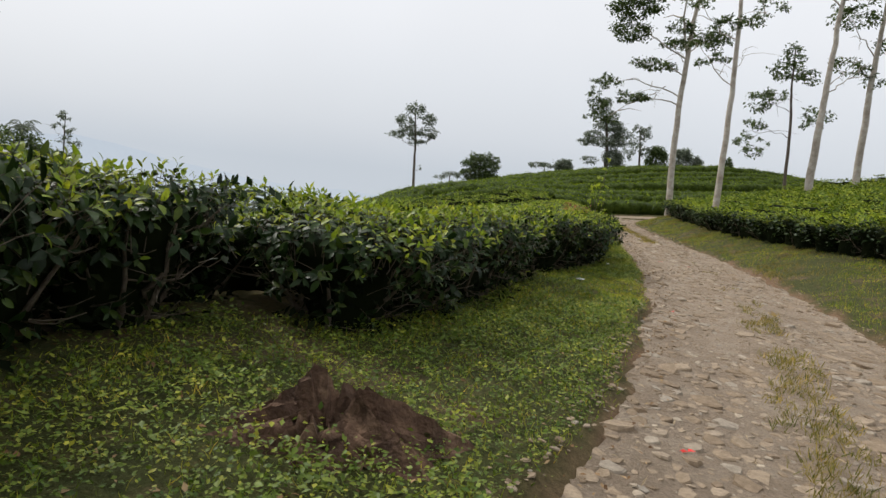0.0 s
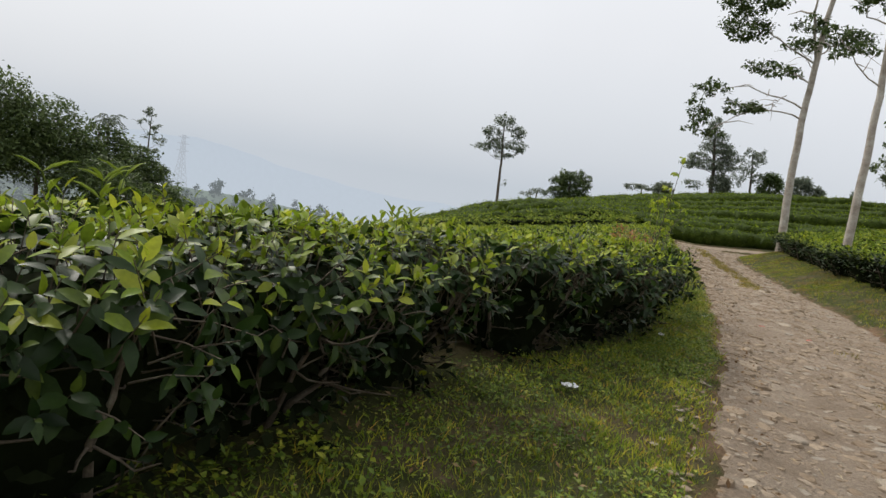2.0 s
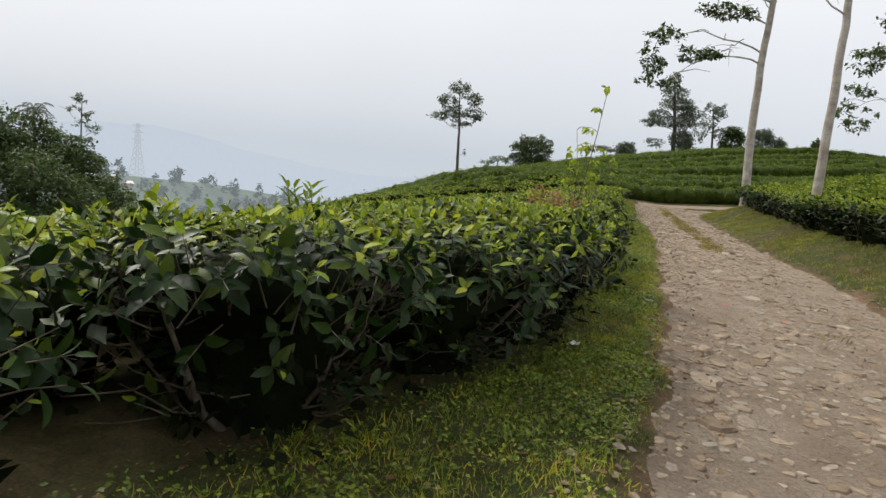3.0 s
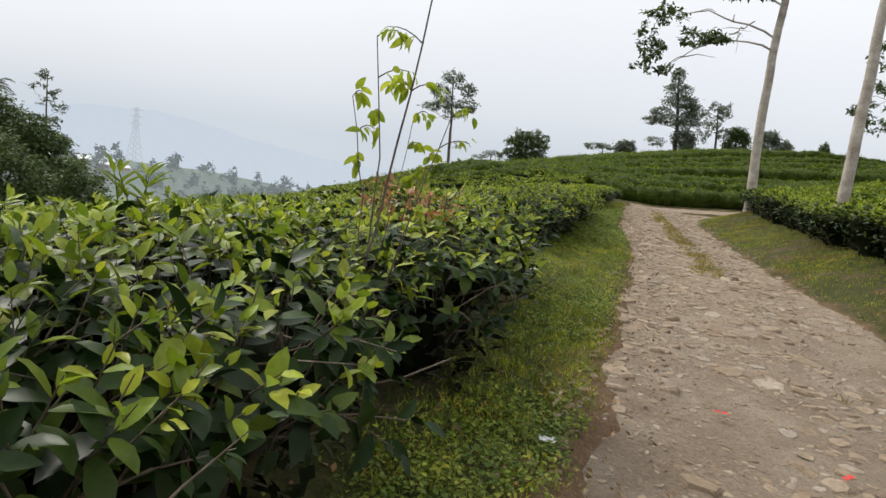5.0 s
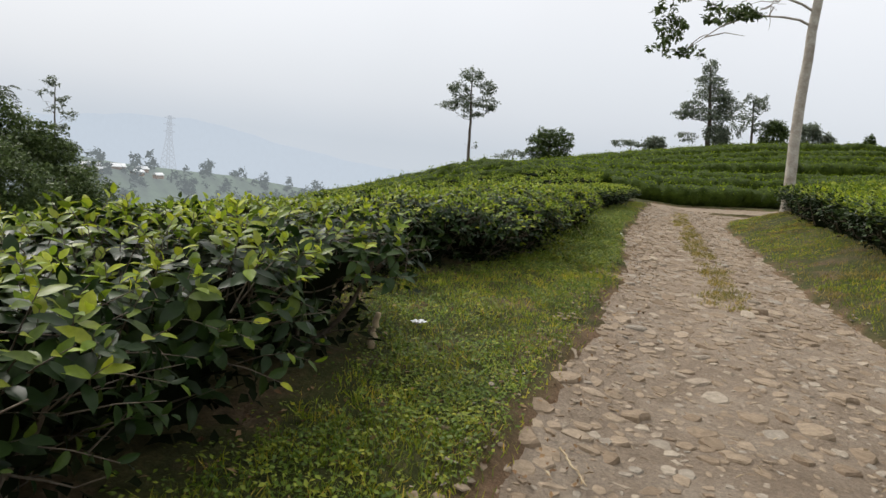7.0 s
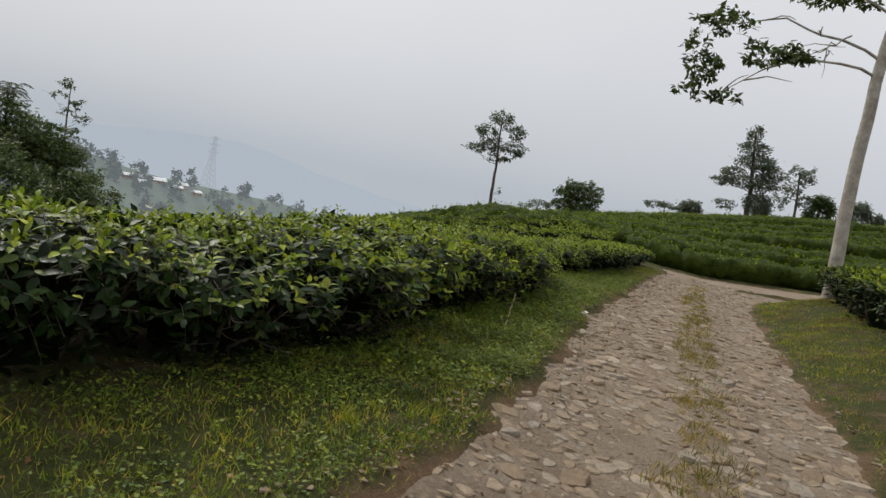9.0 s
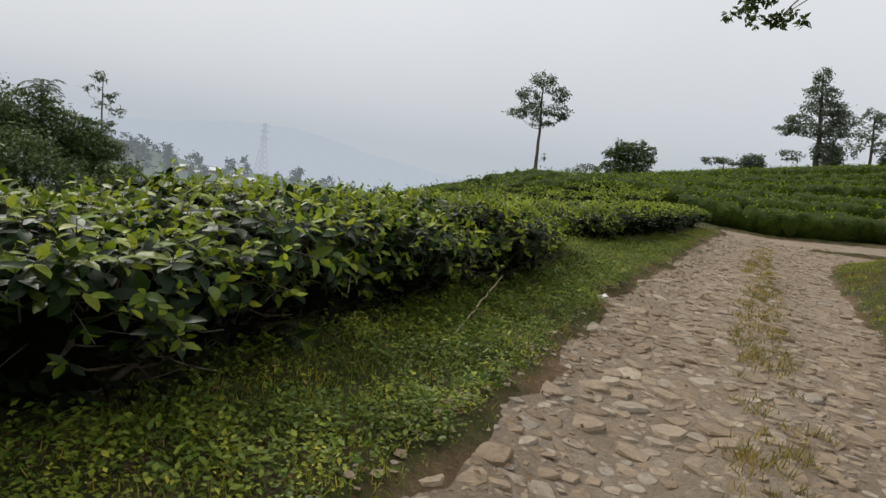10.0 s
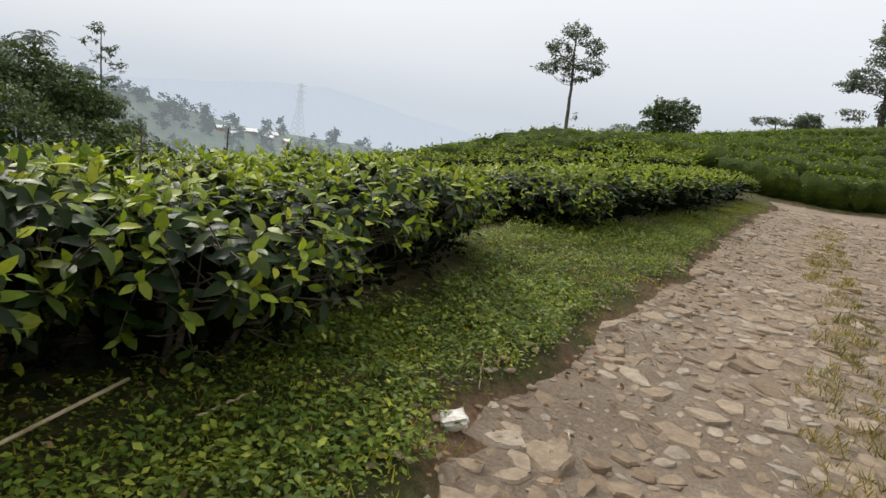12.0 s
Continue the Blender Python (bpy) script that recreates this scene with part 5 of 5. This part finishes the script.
def at_ground(ob, x, y, lift, rx=0, ry=0, rz=0):
    ob.matrix_basis = pose(x, y, float(surface(x, y)) + lift, rx, ry, rz)
    return ob


tagged(at_ground(new("white_block", box_mesh("white_block", (0.105, 0.080, 0.065), [M_WHITE], 0.010, 0.011, 3)), 6.37, 29.40, 0.035, 24, -18, 35), "small weathered white marker block in the grass by the track", "block")


def wrapper(x, y, s, turn, label):
    r = np.random.default_rng(int(x * 77))
    g = np.linspace(-0.5, 0.5, 9)
    X, Y = np.meshgrid(g, g, indexing="ij")
    V = np.stack([X * s * 1.5, Y * s, 0.02 + 0.25 * s * np.abs(np.sin(X * 7 + Y * 4)) + r.uniform(0, 0.12 * s, X.shape)], -1).reshape(-1, 3)
    i, j = np.meshgrid(np.arange(8), np.arange(8), indexing="ij")
    F = np.stack([i * 9 + j, (i + 1) * 9 + j, (i + 1) * 9 + j + 1, i * 9 + j + 1], -1).reshape(-1, 4)
    ob = new("wrapper", fast_mesh("wrapper", V, [(F, 0)], [M_WRAP], False))
    tagged(at_ground(ob, x, y, 0.02, 0, 0, turn), label, "litter")


wrapper(2.30, 10.23, 0.07, 20, "crumpled silver foil wrapper in the grass")
wrapper(3.32, 13.02, 0.06, 70, "crumpled white wrapper in the grass")
wrapper(4.17, 19.84, 0.07, 50, "crumpled white wrapper in the grass by the bush")
wrapper(4.22, 15.14, 0.05, 5, "flattened pale wrapper at the edge of the track")


def petal(x, y, s, turn):
    r = np.random.default_rng(int(y * 13))
    P = np.zeros((4, 3)) + np.array([0, 0, 0.012])
    a = np.array([0.0, 0.5, 3.1, 3.5])
    U = np.stack([np.cos(a), np.sin(a), np.full(4, 0.15)], -1)
    ob = new("petal", Heap().add(*leaves(P, U, np.array([0, 0, 1.0]) + 0 * P, s, s * 0.6, LEAF4)).mesh("petal", [M_PETAL]))
    tagged(at_ground(ob, x, y, 0.02, 0, 0, turn), "small red petal lying on the stones", "petal")


petal(1.84, 4.34, 0.05, 10)
petal(3.3, 9.1, 0.05, 60)
petal(5.36, 16.42, 0.05, -20)
petal(5.79, 15.70, 0.05, 30)


# ---- grass and weeds ----
def scatter(r, n, x0, x1, y0, y1):
    y = r.uniform(y0, y1, n)
    return line(y, x0) + (line(y, x1) - line(y, x0)) * r.uniform(0, 1, n), y


def shifted(pts, d):
    return tuple((y, x + d) for y, x in pts)


def blades(r, x, y, lo, hi, wid, lean=0.55):
    n = len(x)
    P = np.stack([x, y, surface(x, y) - 0.005], -1)
    U = np.array([0, 0, 1.0]) + r.normal(0, lean, (n, 3)) * np.array([1, 1, 0.2])
    N = r.normal(0, 1, (n, 3))
    return leaves(P, U, N, r.uniform(lo, hi, n), r.uniform(0.6, 1.3, n) * wid, BLADE)


def grow(name, label, x, y, kind, r, lo, hi, wid, mat):
    if kind == "blade":
        v, t, q = blades(r, x, y, lo, hi, wid)
    else:
        n = len(x)
        P = np.stack([x, y, surface(x, y) + r.uniform(0.0, 1.0, n) * {"weed": 0.075, "herb": 0.12}.get(kind, 0.0) + 0.008], -1)
        U = r.normal(0, 1, (n, 3)) * np.array([1, 1, 0.35])
        L = r.uniform(lo, hi, n)
        v, t, q = leaves(P, U, np.array([0, 0, 1.0]) + r.normal(0, 0.35, (n, 3)), L, L * wid, LEAF2)
    return tagged(new(name, Heap().add(v, t, q).mesh(name, [mat])), label, name, kind="stuff")


r = np.random.default_rng(131)
x, y = scatter(r, 145000, shifted(HEDGE_L, -0.2), shifted(ROAD_L, 0.12), 1.5, 46)
k = (on_road(x, y) < 0.02 + 0.06 * r.normal(0, 1, len(x))) & (r.uniform(0, 1, len(x)) < np.clip(0.72 + 0.75 * wavy(x, y, 1.1, 4.0) + 0.5 * wavy(x, y, 3.4, 5.0), 0.03, 1.0) * np.interp(y, [0, 7, 9, 24, 27], [0.4, 0.5, 1, 1, 0.35]))
k &= r.uniform(0, 1, len(x)) < smooth01((x - line(y, HEDGE_L) + 0.22) / 0.40)
grow("grass", "short green grass of the verge, yellowish in places", x[k], y[k], "blade", r, 0.025, 0.075, 0.006, M_GRASS)
x, y = scatter(r, 250000, shifted(HEDGE_L, -0.3), shifted(ROAD_L, 0.06), 1.0, 40)
k = (on_road(x, y) < -0.01 + 0.04 * r.normal(0, 1, len(x))) & (r.uniform(0, 1, len(x)) < np.clip(0.40 - 0.8 * wavy(x, y, 1.1, 4.0) + 0.55 * wavy(x, y, 2.7, 3.0) + 0.40 * ((y < 8) | (y > 25)), 0.06, 1.0) * np.clip(1.5 - y / 40, 0.3, 1))
k &= r.uniform(0, 1, len(x)) < np.where(y > 25.5, 0.5, 0.12) + smooth01((x - line(y, HEDGE_L) + 0.25) / 0.5)
grow("weeds", "low creeping broad-leaved weeds among the grass", x[k], y[k], "weed", r, 0.013, 0.034, 0.62, M_WEED)
x, y = scatter(r, 9000, shifted(HEDGE_L, -0.2), shifted(ROAD_L, -0.05), 1.0, 36)
k = (on_road(x, y) < -0.05) & ((y < 8.5) | (y > 24)) & (wavy(x, y, 1.6, 2.0) + 0.7 * wavy(x, y, 4.1, 1.0) > -0.15)
x, y = np.repeat(x[k], 7) + r.normal(0, 0.045, 7 * k.sum()), np.repeat(y[k], 7) + r.normal(0, 0.045, 7 * k.sum())
grow("weeds", "clumps of leafy low weeds on dark earth", x, y, "herb", r, 0.022, 0.048, 0.58, M_WEED)
x, y = scatter(r, 2500, shifted(HEDGE_L, -0.2), shifted(ROAD_L, -0.1), 1.0, 40)
k = (on_road(x, y) < -0.06) & (wavy(x, y, 1.4, 9.0) > 0.35)
x, y = np.repeat(x[k], 14) + r.normal(0, 0.035, 14 * k.sum()), np.repeat(y[k], 14) + r.normal(0, 0.035, 14 * k.sum())
grow("grass", "taller tufts of grass on the verge", x, y, "blade", r, 0.04, 0.095, 0.006, M_GRASS)
x, y = scatter(r, 60000, shifted(ROAD_R, -0.08), shifted(HEDGE_R, 0.5), 4, 44)
k = (on_road(x, y) < -0.02 + 0.05 * r.normal(0, 1, len(x))) & (r.uniform(0, 1, len(x)) < 0.55 + 0.7 * wavy(x, y, 0.8, 6.0))
d = wavy(x, y, 0.6, 2.0) + 0.6 * wavy(x, y, 2.2, 7.0) > 0.25
grow("grass", "dry brownish grass on the bank", x[k & d], y[k & d], "blade", r, 0.03, 0.11, 0.009, M_DRYGRASS)
k = k & ~d
grow("grass", "yellow-green grass on the bank", x[k], y[k], "blade", r, 0.03, 0.09, 0.009, M_GRASS)
x, y = scatter(r, 3600, shifted(ROAD_L, 0.9), shifted(ROAD_L, 2.3), 1.5, 44)
mid = np.interp(y, [1, 5, 9.5, 14, 20, 24, 28.5, 32, 36, 44], [1.45, 1.45, 1.62, 1.9, 1.5, 1.38, 1.58, 1.6, 1.48, 1.5])
off = x - line(y, ROAD_L) - mid
dense = np.interp(y, [1, 3.8, 7.2, 8, 9, 10.5, 12, 22.8, 23.2, 24.8, 27, 30, 33, 38, 44], [0.8, 1.0, 0.9, 0.15, 0.7, 0.6, 0.06, 0.06, 0.95, 0.95, 0.6, 0.9, 0.75, 0.6, 0.3])
k = (np.abs(off) < 0.24 + 0.14 * wavy(x, y, 3)) & (r.uniform(0, 1, len(x)) < dense) & (wavy(x, y, 2.6, 1.0) + dense > 0.25)
n = 16
x, y = np.repeat(x[k], n) + r.normal(0, 0.04, n * k.sum()), np.repeat(y[k], n) + r.normal(0, 0.05, n * k.sum())
grow("grass", "dry yellowish grass tufts between the wheel lines", x, y, "blade", r, 0.03, 0.10, 0.007, M_DRYGRASS)
x, y = scatter(r, 5200, shifted(HEDGE_L, -0.3), shifted(ROAD_L, 0.5), 1.5, 40)
grow("leaf_litter", "scattered dry brown leaves", x, y, "litter", r, 0.02, 0.055, 0.5, M_LITTER)

x, y = scatter(r, 900, shifted(ROAD_L, 0.1), shifted(ROAD_R, -0.1), 2, 36)
grow("straw", "scraps of dry straw and bark on the track", x, y, "litter", r, 0.02, 0.09, 0.13, M_STICK)


def long_leaved_herb(x, y, top, seed):
    """A clump of long arching leaves on short stalks."""
    r = np.random.default_rng(seed)
    ob = new("long_leaved_herb")
    b = gz(x, y)
    ob.location = (x, y, b)
    for k in range(4):
        a = r.uniform(0, 2 * np.pi)
        foot, tip = np.array([r.normal(0, 0.1), r.normal(0, 0.1), -0.05]), np.array([r.normal(0, 0.22), r.normal(0, 0.22), top - b - r.uniform(0.05, 0.4)])
        p = bent(foot, tip, (0, 0, 0), 8, r, 0.01)
        stalk = part("stalk", Heap().add(*tube(p, np.linspace(0.018, 0.008, 8), 6)).mesh("stalk", [M_WEED]), ob)
        for q in range(6):
            a += 2.4
            w = np.array([[math.cos(a), math.sin(a), r.uniform(0.5, 1.2)]])
            part("leaf", Heap().add(*leaves(p[-1 - q // 2][None], w, np.array([[0, 0, 1.0]]), r.uniform(0.32, 0.5), 0.085, LEAF8)).mesh("leaf", [M_FIELD]), stalk)
    tagged(ob, "clump of long arching leaves rising among the tea", "herb")


for hx, hy, top, sd in ((-1.6, 21.0, 0.55, 161), (-4.1, 13.6, 0.95, 163)):
    long_leaved_herb(hx, hy, top, sd)
for a, b in (((4.79, 29.26), (4.78, 29.27, 0.92)), ((4.76, 29.79), (4.79, 29.83, 0.90))):
    r0 = np.random.default_rng(151)
    ob = new("bare_twig", Heap().add(*tube(bent((a[0], a[1], gz(a[0], a[1])), b, (0, 0, 0), 8, r0, 0.01), np.linspace(0.006, 0.004, 8), 5)).mesh("bare_twig", [M_DARKBARK]))
    tagged(ob, "thin dark bare twig sticking up from the hedge", "twig")


# ---- stones of the track ----
def stone_form(r, n=8):
    th = np.arange(n) * 2 * np.pi / n + r.uniform(-0.28, 0.28, n)
    rad = r.uniform(0.72, 1.18, n)
    tx, ty = r.normal(0, 0.10, 2)
    low = np.stack([np.cos(th) * rad, np.sin(th) * rad, np.full(n, -0.5)], -1)
    mid = np.stack([np.cos(th) * rad * 0.97, np.sin(th) * rad * 0.97, np.full(n, 0.22) + r.uniform(-0.1, 0.1, n)], -1)
    top = np.stack([np.cos(th) * rad * 0.84, np.sin(th) * rad * 0.84, 0.43 + tx * np.cos(th) + ty * np.sin(th) + r.uniform(-0.06, 0.06, n)], -1)
    V = np.concatenate([low, mid, top, [[0, 0, 0.5]]])
    j = np.arange(n)
    j2 = (j + 1) % n
    Q = np.concatenate([np.stack([j, j2, n + j2, n + j], -1), np.stack([n + j, n + j2, 2 * n + j2, 2 * n + j], -1)])
    return V, np.stack([2 * n + j, 2 * n + j2, np.full(n, 3 * n)], -1), Q


def pave():
    r = np.random.default_rng(141)
    cell, taken, stones = 0.30, {}, []
    sizes = np.concatenate([r.uniform(0.08, 0.125, 650), r.uniform(0.042, 0.075, 7000), r.uniform(0.018, 0.042, 24000), r.uniform(0.010, 0.018, 26000)])
    tries = 3
    ys = r.uniform(1.5, 47.5, (len(sizes), tries)) ** 1.0
    xl, xr = line(np.minimum(ys, 45), ROAD_L) - 0.30, line(np.minimum(ys, 43), ROAD_R) + 0.05
    xs = xl + (xr - xl) * r.uniform(0, 1, ys.shape)
    good = (on_road(xs, ys) > np.where(sizes[:, None] < 0.035, -0.30 * r.uniform(0, 1, ys.shape) ** 2.5, 0.02)) & ((sizes[:, None] < 0.03) | (wavy(xs, ys, 0.9, 8.0) < np.interp(ys, [0, 9, 11, 22, 25], [0.5, 0.45, 0.34, 0.36, 0.62])))
    good &= (sizes[:, None] < 0.042) | (r.uniform(0, 1, ys.shape) < np.interp(ys, [0, 5, 9, 22, 25], [0.6, 0.5, 0.30, 0.42, 1.0]))
    for n, s in enumerate(sizes.tolist()):
        for k in range(tries):
            if not good[n, k]:
                continue
            x, y = float(xs[n, k]), float(ys[n, k])
            ci, cj = int(x // cell), int(y // cell)
            if all((x - a) ** 2 + (y - b) ** 2 > (0.76 * (s + c)) ** 2 for di in (-1, 0, 1) for dj in (-1, 0, 1) for a, b, c in taken.get((ci + di, cj + dj), ())):
                taken.setdefault((ci, cj), []).append((x, y, s))
                stones.append((x, y, s))
                break
    forms = [stone_form(r) for _ in range(8)]
    chips = [stone_form(r, 5) for _ in range(8)]
    meshes = [fast_mesh("stone", v, [(t, 0), (q, 0)], [M_STONE], False) for v, t, q in forms]
    near = sorted((s for s in stones if s[2] > 0.06), key=lambda s: -s[2] + 0.02 * abs(s[1] - 18))[:290]
    chosen = set(near)
    h = Heap()
    for x, y, s in stones:
        f = int(r.integers(8))
        a, st, tall = r.uniform(0, 2 * np.pi), r.uniform(0.92, 1.3), s * r.uniform(0.30, 0.55) + 0.012
        z = float(surface(x, y)) - (0.030 + r.uniform(-0.006, 0.008) if on_road(x, y) > 0 else 0.004)
        if (x, y, s) in chosen:
            ob = new("stone", meshes[f])
            ob.parent = road
            ob.matrix_basis = pose(x, y, z, r.normal(0, 5), r.normal(0, 5), math.degrees(a)) @ Matrix.Diagonal((s * st, s / st * 1.1, tall, 1))
        else:
            v, t, q = forms[f] if s > 0.045 else chips[f]
            q = q if s > 0.045 else q[5:] if s > 0.02 else q[:0]
            c, sn = math.cos(a), math.sin(a)
            p = v * np.array([s * st, s / st * 1.1, tall])
            p = np.stack([p[:, 0] * c - p[:, 1] * sn, p[:, 0] * sn + p[:, 1] * c, p[:, 2] + r.normal(0, 0.08) * p[:, 0]], -1) + np.array([x, y, z])
            h.add(p, t, q)
    rest = part("stones", h.mesh("stones", [M_STONE], False), road)
    tagged(rest, "small worn stones set in the earth of the track", kind="stuff")


pave()
